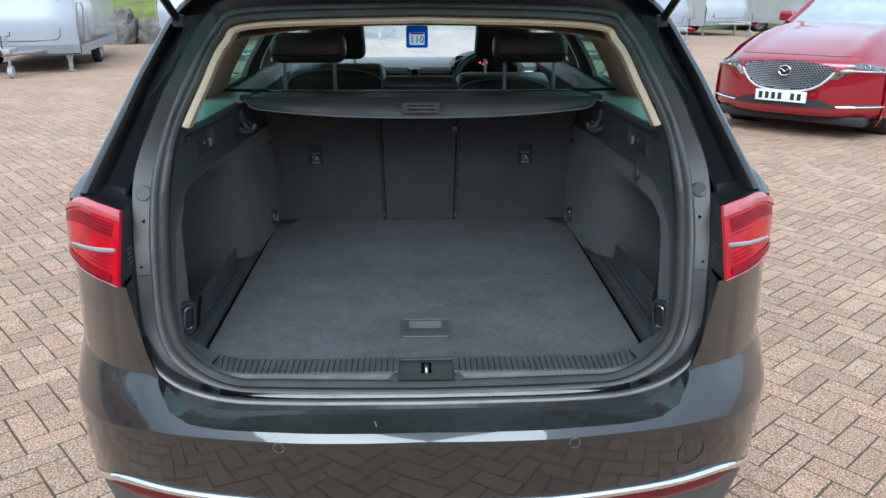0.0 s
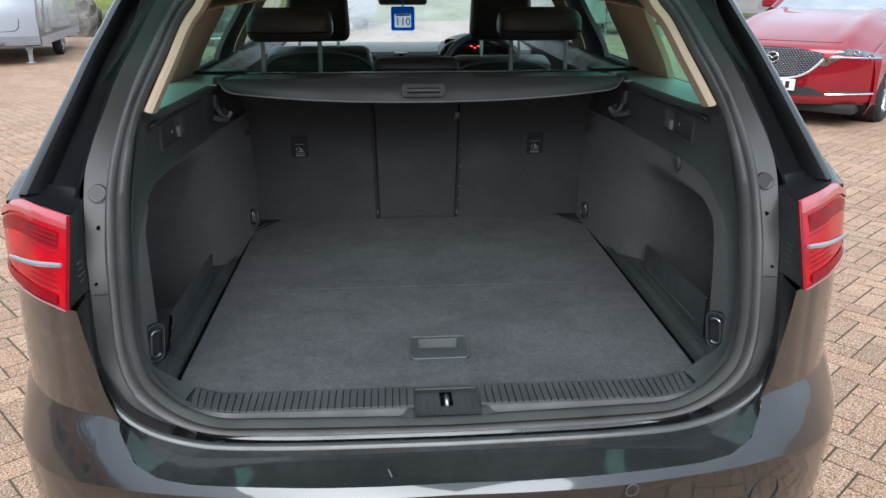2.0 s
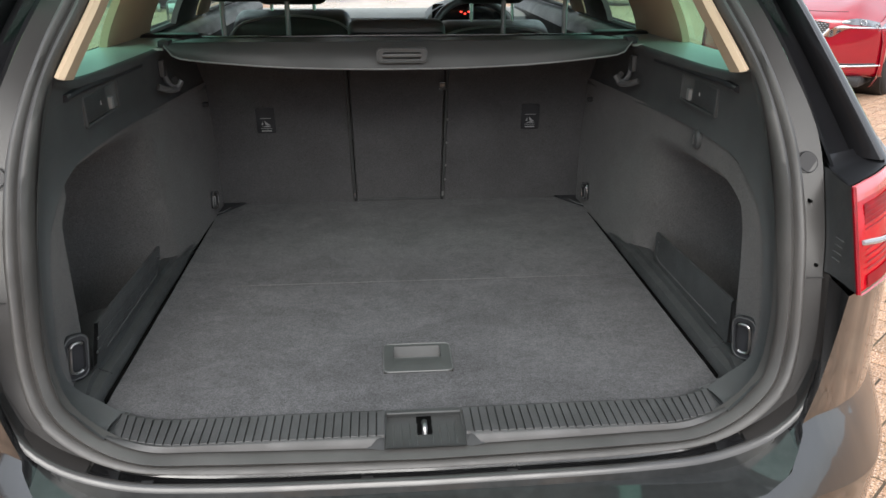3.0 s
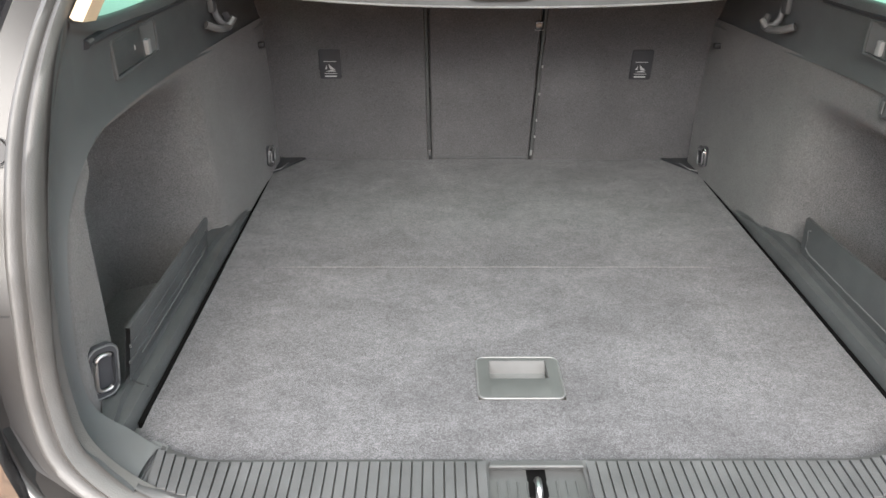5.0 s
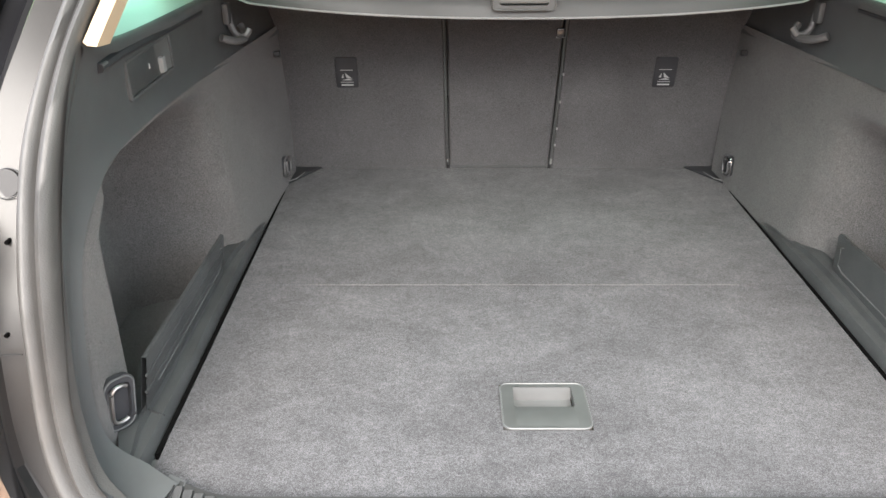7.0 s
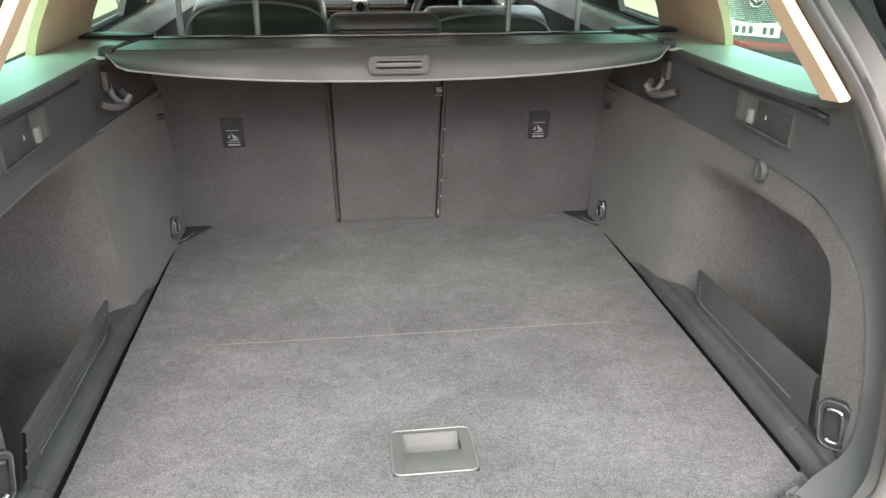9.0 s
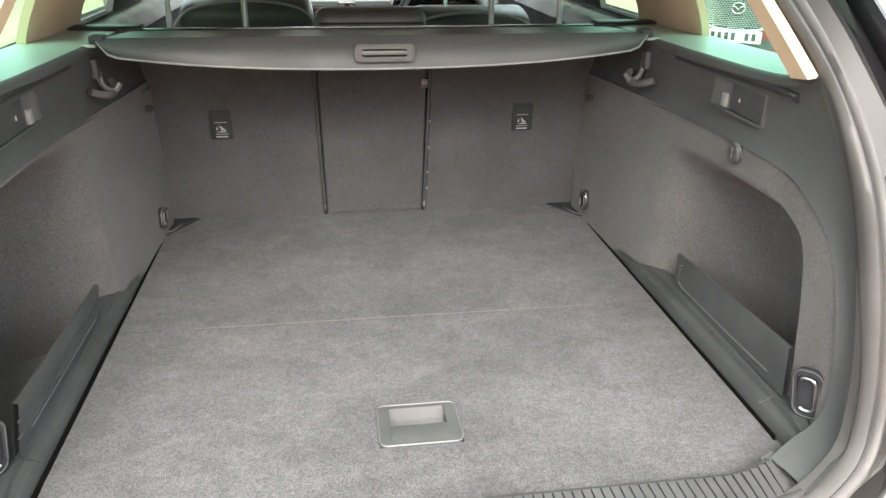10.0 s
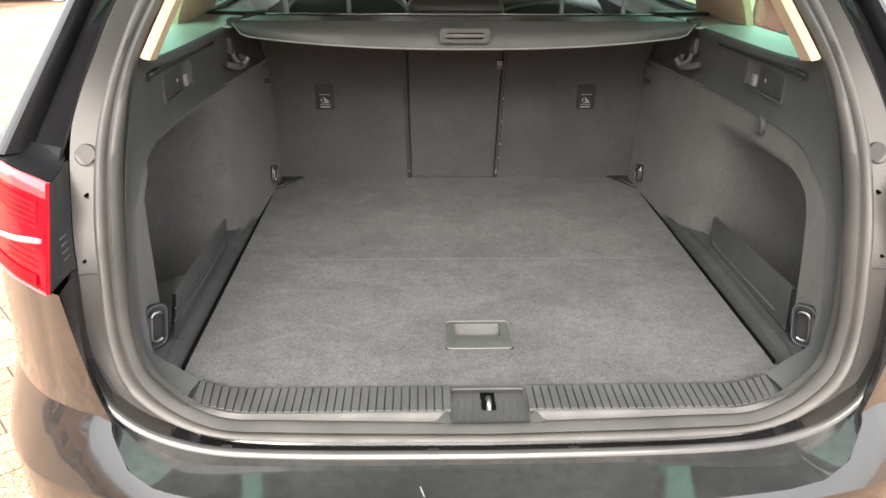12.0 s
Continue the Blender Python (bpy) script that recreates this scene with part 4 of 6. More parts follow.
for s in (-1, 1):
    rows = [[(s * x, sill_front(x) + .006 + (sill_back(x) + .004 - sill_front(x) - .006) * t, .6985 + .002 * smooth(.4, .5, x)) for x in xsill] for t in (0, .25, .5, .75, 1)]
    sill = part("sill_plate", loft(rows), RIB_GROOVE_SHADE, car, "ribbed dark plastic loading sill")
    for r in ribs[:len(xs)] if s < 0 else ribs[len(xs):]:
        part("rib", r, RIB, sill, sharp=30)
for s in (-1, 1):
    rows = []
    xst = [.064 + (.474 - .064) * i / 40 for i in range(41)]
    for t in (0, .12, .5, .88, 1):
        r = []
        for x in xst:
            y1, z1 = seal_y(x)
            y0, z0 = sill_back(x), .7020 + .002 * smooth(.4, .5, x)
            r.append((s * (x + .022 * t * max(0, 1 - (x - .064) / .2)), y0 + (y1 - y0) * t, z0 + (z1 + .004 - z0) * t + .004 * math.sin(math.pi * t)))
        rows.append(r)
    part("sill_strip", loft(rows), SILL, car, "smooth grey plastic strip of the sill")
    part("sill_end_joint", pipe([(s * .4735, -.073, .7165), (s * .4745, -.045, .710), (s * .4765, .010, .7045)], .0013, 5), BLACK_INK, car)
for s in (-1, 1):
    part("sill_end_plate", prism([(s * x, y) for x, y in ((.466, -.068), (.480, -.071), (.489, -.030), (.496, .016), (.490, .034), (.466, .022))], "z", .688, .7000), TRIM, car)
    # Hidden plate added below floor level to block light leaking at the corner.
    part("corner_leak_plate", prism([(s * x, y) for x, y in ((.455, -.085), (.53, -.06), (.566, .03), (.566, .085), (.524, .085), (.500, .045), (.455, .012))], "z", .655, .676), TRIM, car)
# pocket with latch
pk = bmesh.new()
xs_p = [-.056 + .112 * i / 18 for i in range(19)]
prof = [(-.008, .7015), (-.018, .7020), (-.0195, .7005), (-.012, .697), (-.011, .689), (-.060, .687), (-.084, .6865), (-.092, .690)]
loft([[(x * (1.02 + .10 * (k / 7)), y, z) for x in xs_p] for k, (y, z) in enumerate(prof)], bm=pk)
pocket = part("latch_pocket", pk, POCKET, car, "ribbed grey latch pocket in the sill", sharp=30)
for i in range(9):
    x = -.046 + .0115 * i
    if abs(x) > .010:
        part("pocket_rib", block(x * 1.05, -.056, .6872, .0026, .050, .003, .001, m=Euler((radians(3.5), 0, 0)).to_matrix().to_4x4()), POCKET, pocket)
# Black slab on the pocket's floor, painted as the slot's shade.
part("latch_slot", block(0, -.034, .6880, .024, .046, .0035, .001), HOLE_SHADE, pocket)
part("striker", pipe(spline([(-.0, -.030, .687), (0, -.036, .696), (0, -.050, .696), (0, -.056, .687)], 4), .0045, 8), STRIKER, pocket, "steel striker loop")
part("pocket_lip", block(0, -.0185, .7020, .116, .0028, .0022, .0008), HOOK, pocket, "pale edge")
for s in (-1, 1):
    part("pocket_cheek", loft([[(s * .057, -.008, .7015), (s * .0665, -.008, .7018)], [(s * .0585, -.018, .694), (s * .0660, -.022, .7018)], [(s * .0615, -.060, .686), (s * .0700, -.076, .7022)], [(s * .0625, -.088, .684), (s * .0900, -.0885, .6890)]]), POCKET, pocket)

# ---- boot floor ----
floor = thing("boot_floor", "dark grey carpeted boot floor board with a recessed handle", "floor board")
board = []
for s in (1, -1):
    keys = [(s * .0, .014), (s * .30, .015), (s * .42, .020), (s * .48, .034), (s * .512, .054), (s * .5235, .082), (s * .5245, .20), (s * .5245, .539)]
    board.append(keys)
right = [(p[0], p[1]) for p in spline([(x, y, 0) for x, y in board[0]], 5)]
left = [(p[0], p[1]) for p in spline([(x, y, 0) for x, y in board[1]], 5)]
outline = right + list(reversed(left[1:]))
hy0, hy1 = .139, .241


def board_half(y):
    # half width of the rear board at y
    ys_, xs_ = [p[1] for p in right[8:]], [p[0] for p in right[8:]]
    return interp(y, ys_, xs_)


bm = bmesh.new()
# columns across, rows along, leaving the handle's hole


def strip(y0, y1, fx0, fx1):
    return [[(fx0(y0), y0, floor_z), (fx1(y0), y0, floor_z)], [(fx0(y1), y1, floor_z), (fx1(y1), y1, floor_z)]]


ylist = [.0141, .0155, .018, .022, .028, .036, .046, .058, .070, .082, .125, hy0, hy1, .30, .40, .539]
for y0, y1 in zip(ylist, ylist[1:]):
    h0, h1 = board_half(y0), board_half(y1)
    if y0 >= hy0 and y1 <= hy1:
        for sgn in (-1, 1):
            loft([[(sgn * .063, y0, floor_z), (sgn * h0, y0, floor_z)], [(sgn * .063, y1, floor_z), (sgn * h1, y1, floor_z)]], bm=bm)
    else:
        loft([[(-h0, y0, floor_z), (-.063, y0, floor_z), (.063, y0, floor_z), (h0, y0, floor_z)], [(-h1, y1, floor_z), (-.063, y1, floor_z), (.063, y1, floor_z), (h1, y1, floor_z)]], bm=bm)
ymove = lambda y: y - .024 * (1 - smooth(.05, .14, y))
for v in bm.verts:
    v.co.y = ymove(v.co.y)
rim = [(-board_half(y), ymove(y)) for y in ylist] + [(board_half(y), ymove(y)) for y in reversed(ylist)]
loft([[(x, y, floor_z) for x, y in rim], [(x * 1.002, y, floor_z - .004) for x, y in rim], [(x, y, floor_z - .02) for x, y in rim]], True, False, bm)
part("rear_board", bm, CARPET, floor, "dark grey carpeted rear board", sharp=30)
bm = bmesh.new()
fl_ = [(.5265, .5415), (.5265, .70), (.5265, .86), (.5265, 1.026), (.500, 1.077), (.474, 1.128)]
loft([[(-h + 2 * h * k / 6, y, floor_z - .0005) for k in range(7)] for h, y in fl_], bm=bm)
rim = [(-h, y) for h, y in fl_] + [(h, y) for h, y in reversed(fl_)]
loft([[(x, y, floor_z - .0005) for x, y in rim], [(x * 1.002, y, floor_z - .004) for x, y in rim], [(x, y, floor_z - .02) for x, y in rim]], True, False, bm)
part("front_board", bm, CARPET, floor, "dark grey carpeted front board", sharp=30)
part("board_seam", pipe([(-.40 + .80 * i / 40, .5403, floor_z + .0002 + .0006 * math.sin(i * 1.7)) for i in range(41)], .0011, 5), SEAM, floor, "pale worn seam between the boards")
fr = frame_plate(rounded(0, .190, .126, .102, .012), rounded(0, .2095, .088, .046, .004), "z", floor_z - .012, floor_z + .003)
handle = part("floor_handle", fr, GRIP, floor, "grey plastic floor handle with a recessed grip")
part("handle_rim", pipe([(x, y, floor_z + .0025) for x, y in rounded(0, .190, .125, .101, .012)], .0016, 6, True), RIM, handle)
part("grip_well", loft([[(-.044, .232, floor_z + .002), (.044, .232, floor_z + .002)], [(-.044, .227, floor_z - .018), (.044, .227, floor_z - .018)], [(-.044, .187, floor_z - .020), (.044, .187, floor_z - .020)], [(-.044, .185, floor_z + .002), (.044, .185, floor_z + .002)]]), HOOK, handle, "pale inside of the grip")
part("grip", grid(lambda a, b: Vector((-.044 + .088 * a, .1445 + .041 * b, floor_z + .003 + .0015 * math.sin(math.pi * b))), 6, 6), GRIP, handle)

# ---- rear seat backs ----
def seat_y(z):
    return 1.129 - .155 * (z - .68) - .02 * smooth(1.05, 1.2, z)


def seat_panel(name, x0, x1, lab):
    bm = bmesh.new()
    nz, nx = 14, 10
    rows = []
    for i in range(nz + 1):
        z = .664 + (1.155 - .664) * i / nz
        g_ = .010 * (z - .68) / .5
        l, r = x0 - (g_ if x0 < 0 else -g_) * (abs(x0) < .3), x1 + (g_ if x1 > 0 else -g_) * (abs(x1) < .3)
        row = [(l, seat_y(z) + .03, z), (l, seat_y(z) + .006, z), (l + .004, seat_y(z), z)]
        row += [(l + .004 + (r - l - .008) * k / nx, seat_y(z) - .002 * math.sin(math.pi * k / nx), z) for k in range(1, nx)]
        row += [(r - .004, seat_y(z), z), (r, seat_y(z) + .006, z), (r, seat_y(z) + .03, z)]
        rows.append(row)
    return part(name, loft(rows, bm=bm), SEAT_CARPET, car, lab, sharp=40)


seats = [seat_panel("seat_back", -.60, -.1425, "dark grey carpeted back of the rear seat"), seat_panel("seat_back", -.1335, .1145, "dark grey carpeted middle seat back"), seat_panel("seat_back", .1235, .60, "dark grey carpeted back of the rear seat")]
# Black sheet behind the seat backs stands in for shade in their gaps.
part("seat_gap_backing", block(0, 1.150, .87, 1.2, .02, .42), BLACK_INK, car)
# trim lines beside the middle part
for s, x in ((-1, -.139), (1, .120)):
    part("seat_edge", pipe([(x + s * .012 * (z - .68) / .5, seat_y(z) + .001, z) for z in (.690, .8, .9, 1.0, 1.12)], .0030, 6), TRIM, car)
    part("gap_pin", block(x + s * .001, seat_y(.70) - .002, .700, .005, .004, .014, .001), CHROME if s < 0 else GREY_PLASTIC, car)
part("lower_edge", pipe([(-.133, 1.124, .688), (0, 1.123, .688), (.114, 1.124, .688)], .0018, 5), TRIM, car)
for z in (.745, .79, .86, .93):
    part("stud", block(.1255 + .012 * (z - .68) / .5, seat_y(z) - .001, z, .004, .004, .006, .001), GREY_PLASTIC, car)
part("middle_catch", block(.116, seat_y(1.03) - .004, 1.030, .018, .012, .020, .003), BLACK_GLOSS, car)
part("catch_edge", block(.116, seat_y(1.02) - .008, 1.020, .020, .004, .003, .001), GREY_PLASTIC, car)
# anchor labels
for x in (-.376, .368):
    m = Matrix.Translation((x, seat_y(.935) - .002, .936)) @ Euler((radians(98.8), 0, 0)).to_matrix().to_4x4()
    bm = prism(rounded(0, 0, .052, .074, .005), "z", -.003, .003, .0008)
    bm.transform(m)
    tag = part("anchor_cover", bm, SATIN, car, "black anchor cover with a white printed symbol")
    for (a, b, w, h) in ((0, .007, .030, .0012), (0, -.023, .030, .0010), (0, -.030, .028, .0030)):
        bm = block(a, b, .0034, w, h, .0008)
        bm.transform(m)
        part("print", bm, WHITE_INK, tag)
    for tri_ in ([(-.012, -.018), (.013, -.018), (.004, -.014)], [(-.004, .000), (.012, -.014), (-.001, -.012)], [(-.013, -.012), (-.008, -.012), (-.008, -.002)]):
        bm = prism(tri_, "z", .003, .0038)
        bm.transform(m)
        part("print", bm, WHITE_INK, tag)

# ---- luggage cover ----
cover = thing("luggage_cover", "black roll-out luggage cover with a stiff curved end", "luggage cover")


def cover_low(x):
    u = abs(x) / .535
    return 1.128 + .028 * u ** 2.2 + .026 * smooth(.94, 1.0, u) ** 2


rows = []
cx = [-.535 + 1.07 * i / 60 for i in range(61)]
for t in range(7):
    f = t / 6
    rows.append([(x, .752 - .032 * f * (1 - (abs(x) / .56) ** 4) - .006 * math.sin(math.pi * f), 1.186 + (cover_low(x) - 1.186) * f) for x in cx])
part("end_flap", loft(rows), COVER, cover, "black stiff end of the cover", sharp=60)
part("flap_edge", pipe([(x, .752 - .032 * (1 - (abs(x) / .56) ** 4), cover_low(x)) for x in cx], .0022, 6), GREY_PLASTIC, cover)
part("cloth", grid(lambda a, b: Vector((-.525 + 1.05 * a, .750 + .24 * b, 1.187 - .017 * b)), 12, 8), COVER, cover)
part("roller_case", block(0, 1.012, 1.148, 1.02, .056, .046, .014, 3), COVER, cover, "black roller case")
part("case_edge", block(0, .990, 1.1715, 1.02, .008, .006, .002), BLACK_GLOSS, cover)
fr = frame_plate(rounded(-.004, 1.159, .116, .034, .010), rounded(-.004, 1.159, .088, .015, .006), "y", .712, .724)
part("cover_handle", fr, TRIM, cover, "slim black handle")
part("handle_edge", pipe([(x, .711, z) for x, z in rounded(-.004, 1.159, .112, .030, .009)], .0018, 6, True), RIM, cover)
part("handle_bar", block(-.004, .716, 1.159, .088, .006, .008, .002), RIM, cover)
for s in (-1, 1):
    part("end_bracket", block(s * .536, .765, 1.184, .026, .040, .016, .005), SATIN, cover)
    part("end_cap", block(s * .578, 1.000, 1.166, .15, .056, .030, .010, 3), SATIN, cover)
    part("end_pin", block(s * .556, .768, 1.171, .028, .010, .006, .002), PALE_PLASTIC, cover)

# ---- pillar trims and windows of the cabin ----
def wall_pt(y, z):
    # inside face of the cabin's side: leans in towards the roof
    return Vector((.685 - .16 * smooth(1.12, 1.46, z) - .02 * smooth(1.8, 3.0, y), y, z))


def trim_band(name, s, lo, hi, mat, lab, n=10, bulge=.012):
    """A pillar trim between two lines given as y at the sill and y at the roof."""
    rows = []
    for i in range(n + 1):
        z = 1.165 + (1.44 - 1.165) * i / n
        t = i / n
        y0, y1 = lo[0] + (lo[1] - lo[0]) * t, hi[0] + (hi[1] - hi[0]) * t
        r = []
        for k in range(7):
            y = y0 + (y1 - y0) * k / 6
            p = wall_pt(y, z) + Vector((-bulge * math.sin(math.pi * k / 6) - .004, 0, 0))
            r.append(flip(p, s))
        rows.append([flip(wall_pt(y0, z) + Vector((.014, .002, 0)), s)] + r + [flip(wall_pt(y1, z) + Vector((.014, -.002, 0)), s)])
    return part(name, loft(rows), mat, car, lab)


for s in (-1, 1):
    # rear pillar trim: from the seal line inwards
    a = spline(SEAL_IN[8:], 8)
    rows = []
    inn = []
    for i, p in enumerate(a):
        d_ = Vector(a[min(i + 1, len(a) - 1)]) - Vector(a[max(i - 1, 0)])
        inn.append(Vector((-d_.z, 0, d_.x)).normalized())
    rows.append([flip(p + v * .002 + Vector((0, .004, 0)), s) for p, v in zip(a, inn)])
    rows.append([flip(p + v * .010 + Vector((0, -.002, 0)), s) for p, v in zip(a, inn)])
    rows.append([flip(p + v * .018 + Vector((0, .004, 0)), s) for p, v in zip(a, inn)])
    for d in (.015, .030, .045, .058, .060):
        r = []
        for p, v in zip(a, inn):
            up_ = smooth(1.36, 1.42, p.z)
            dd = d * (1 + 1.4 * up_)
            q = Vector((p.x, p.y, p.z)) + v * .018 + Vector(((.08 * d + (.06 if d > .059 else 0)) * (1 - up_), dd * (1.0 - .1 * (1 - up_)), -.12 * d * (1 - up_) + .10 * dd * up_))
            r.append(flip(q, s))
        rows.append(r)
    part("rear_pillar_trim", loft(rows), CREAM, car, "pale cream plastic rear pillar trim")
    trim_band("pillar_trim", s, (.785, .655), (1.14, 1.01), CREAM, "pale cream pillar trim")
    trim_band("pillar_trim", s, (1.43, 1.34), (1.70, 1.58), TRIM, "black door pillar")
    trim_band("pillar_trim", s, (1.72, 1.60), (1.92, 1.86), CREAM, "pale cream middle pillar trim")
    trim_band("pillar_trim", s, (2.95, 2.55), (3.10, 2.68), CREAM, "pale cream windscreen pillar")
    for (y0, y1, nm) in ((.27, .97, "quarter_window"), (1.02, 1.90, "door_window"), (1.95, 3.0, "front_window")):
        part(nm, grid(lambda a, b: Vector(flip(wall_pt(y0 + (y1 - y0) * a, 1.155 + .285 * b) + Vector((.022, 0, 0)), s)), 10, 8), CABIN_GLASS if nm == "front_window" else GREEN_GLASS, car, "green-tinted side window glass").visible_shadow = nm == "quarter_window"
        part("window_seal", pipe([flip(wall_pt(y0 + (y1 - y0) * i / 10, 1.160) + Vector((.016, 0, 0)), s) for i in range(11)], .008, 6), DARK_RUBBER, car)
    # door and side lining below the windows
    part("door_lining", loft([[flip((x, y, z), s) for y in (1.09, 1.5, 2.0, 2.5, 3.1)] for x, z in ((.72, .40), (.70, .80), (.665, 1.03), (.645, 1.095), (.66, 1.130), (.70, 1.152))]), TRIM, car, "black door lining")
    part("body_side", loft([[flip((x, y, z), s) for y in (1.0, 1.6, 2.3, 3.0, 3.6)] for x, z in ((.86, .25), (.885, .6), (.875, .95), (.80, 1.12), (.73, 1.165))]), PAINT, car, "dark grey painted body side")
    mir = part("door_mirror", block(s * .99, 2.95, 1.07, .20, .10, .14, .04, 3), PAINT, car, "dark door mirror")
    part("mirror_glass", block(s * .99, 2.897, 1.07, .16, .006, .105, .002), CHROME, mir)
    part("roof_rail", pipe([(s * .605, .75 + 1.9 * i / 12, 1.475 + .02 * math.sin(math.pi * i / 12)) for i in range(13)], .016, 8), CHROME, car, "bright roof rail")

part("headlining", grid(lambda a, b: Vector((-.50 + 1.0 * a, .66 + 1.9 * b, 1.432 + .012 * math.sin(math.pi * a) - .02 * b ** 3)), 10, 10), CREAM, car, "pale cream headlining")
# windscreen, dashboard, seats, wheel
part("windscreen", grid(lambda a, b: Vector(((-.66 + 1.32 * a) * (1 - .14 * b), 3.45 - .80 * b + .12 * (1 - (2 * a - 1) ** 2), 1.035 + .375 * b)), 14, 8), CLEAR_GLASS, car, "dusty windscreen glass").visible_shadow = False
part("bonnet", grid(lambda a, b: Vector(((-.78 + 1.56 * a), 3.45 + 1.15 * b, 1.03 - .25 * b ** 1.6 - .07 * (2 * a - 1) ** 4)), 14, 10), PAINT, car, "dark grey bonnet")
dash = part("dashboard", loft([[(x, y + .05 * (abs(x) / .7) ** 2, z) for x in [-.70 + 1.4 * i / 20 for i in range(21)]] for y, z in ((2.62, .60), (2.62, 1.00), (2.635, 1.055), (2.66, 1.070))]), TRIM, car, "black dashboard")
part("dash_top", loft([[(x, y + .05 * (abs(x) / .7) ** 2, z) for x in [-.70 + 1.4 * i / 20 for i in range(21)]] for y, z in ((2.66, 1.070), (2.74, 1.080), (2.95, 1.082), (3.20, 1.074), (3.42, 1.045))]), DASH_GLARE, dash, "dashboard top with sun glare put into its pale colour")
part("dash_strip", pipe([(x, 2.622 + .05 * (abs(x) / .7) ** 2, 1.045) for x in [-.62 + 1.24 * i / 16 for i in range(17)]], .006, 6), CHROME, dash)
for z in (1.030, 1.016):
    part("vent_line", pipe([(x, 2.612 + .05 * (abs(x) / .7) ** 2, z) for x in [-.54 + 1.08 * i / 12 for i in range(13)]], .0026, 5), CHROME, dash)
part("dash_vents", block(0, 2.622, 1.023, 1.1, .012, .030, .005), BLACK_GLOSS, dash)
clock = part("clock", block(-.028, 2.606, 1.048, .076, .020, .052, .012), CHROME, dash, "small chrome-framed clock")
part("clock_face", rod((-.028, 2.5955, 1.048), (-.028, 2.594, 1.048), .019, n=20), BLACK_GLOSS, clock)
part("instrument_hood", loft([[(.36 + .20 * math.cos(math.pi * k / 12), y, 1.060 + .090 * math.sin(math.pi * k / 12)) for k in range(13)] for y in (2.56, 2.66, 2.80)]), TRIM, dash)
part("instrument_panel", block(.36, 2.64, 1.085, .34, .02, .10, .02), BLACK_GLOSS, dash, "dark instrument panel")
for i in range(3):
    part("warning_light", block(.325 + .018 * i, 2.626, 1.098 - .008 * (i % 2), .010, .004, .006), RED_GLOW, dash, "lit red warning light")
wheel = part("steering_wheel", pipe([(.36 + .185 * math.cos(2 * math.pi * k / 40), 2.40 + .10 * math.sin(2 * math.pi * k / 40), 1.00 + .160 * math.sin(2 * math.pi * k / 40)) for k in range(40)], .0155, 10, True), LEATHER, car, "black leather steering wheel")
part("hub", block(.36, 2.43, .99, .16, .05, .12, .03, 3), TRIM, wheel)
part("spoke", block(.36, 2.42, 1.00, .34, .02, .03, .008), STEEL, wheel)
part("console", block(0, 2.15, .72, .24, .9, .30, .04), TRIM, car)
part("front_armrest", block(0, 1.86, .90, .30, .34, .13, .05, 3), LEATHER, car, "black centre armrest")


def cushion(w, d, h, r, m, name, parent, lab="", taper=0.0):
    bm = block(0, 0, 0, w, d, h, r, 4)
    for v in bm.verts:
        k = 1 - taper * (v.co.z / h + .5)
        v.co.x *= k
        v.co.y *= 1 + .08 * math.cos(v.co.x / w * 2.6)
    bm.transform(m)
    return part(name, bm, LEATHER, parent, lab, sharp=60)


for x, dz in ((-.372, .034), (.372, -.008)):
    st = cushion(.54, .16, .66, .06, Matrix.Translation((x, 1.98, .80 + dz)) @ Euler((radians(12), 0, 0)).to_matrix().to_4x4(), "front_seat", car, "black leather front seat", .22)
    cushion(.256, .10, .190, .042, Matrix.Translation((x, 1.96, 1.278)) @ Euler((radians(8), 0, 0)).to_matrix().to_4x4(), "headrest", st, "black leather headrest", .06)
    for dx in (-.078, .078):
        part("headrest_post", rod((x + dx, 1.93, 1.07), (x + dx, 1.95, 1.20), .007), CHROME, st)
    part("seat_piping", pipe(spline([(x - .235, 1.850, 1.00 + dz), (x - .215, 1.845, 1.055 + dz), (x - .15, 1.840, 1.100 + dz), (x, 1.838, 1.118 + dz), (x + .15, 1.840, 1.100 + dz), (x + .215, 1.845, 1.055 + dz), (x + .235, 1.850, 1.00 + dz)], 5), .005, 6), PALE_PLASTIC, st)
rs = cushion(1.24, .16, .50, .05, Matrix.Translation((0, 1.225, .855)) @ Euler((radians(9), 0, 0)).to_matrix().to_4x4(), "rear_seat", car, "black leather rear seat")
part("rear_cushion", block(0, 1.52, .58, 1.24, .52, .18, .06, 3), LEATHER, rs)
for x in (-.390, .380):
    hr = cushion(.262, .12, .092, .040, Matrix.Translation((x, 1.165, 1.297)) @ Euler((radians(7), 0, 0)).to_matrix().to_4x4(), "headrest", rs, "black leather rear headrest", .04)
    part("rest_seam", pipe([(x - .120 + .240 * i / 10, 1.1015, 1.278 - .004 * math.sin(math.pi * i / 10)) for i in range(11)], .003, 6), DARK_RUBBER, hr)
    for dx in (-.087, .087):
        part("headrest_post", rod((x + dx, 1.148, 1.09), (x + dx, 1.155, 1.255), .0068), GALV, hr)
low = cushion(.272, .10, .100, .036, Matrix.Translation((-.006, 1.165, 1.148)), "middle_headrest", rs, "low black middle headrest")
part("rest_seam", pipe([(-.006 - .125 + .25 * i / 10, 1.112, 1.166) for i in range(11)], .0025, 6), DARK_RUBBER, low)
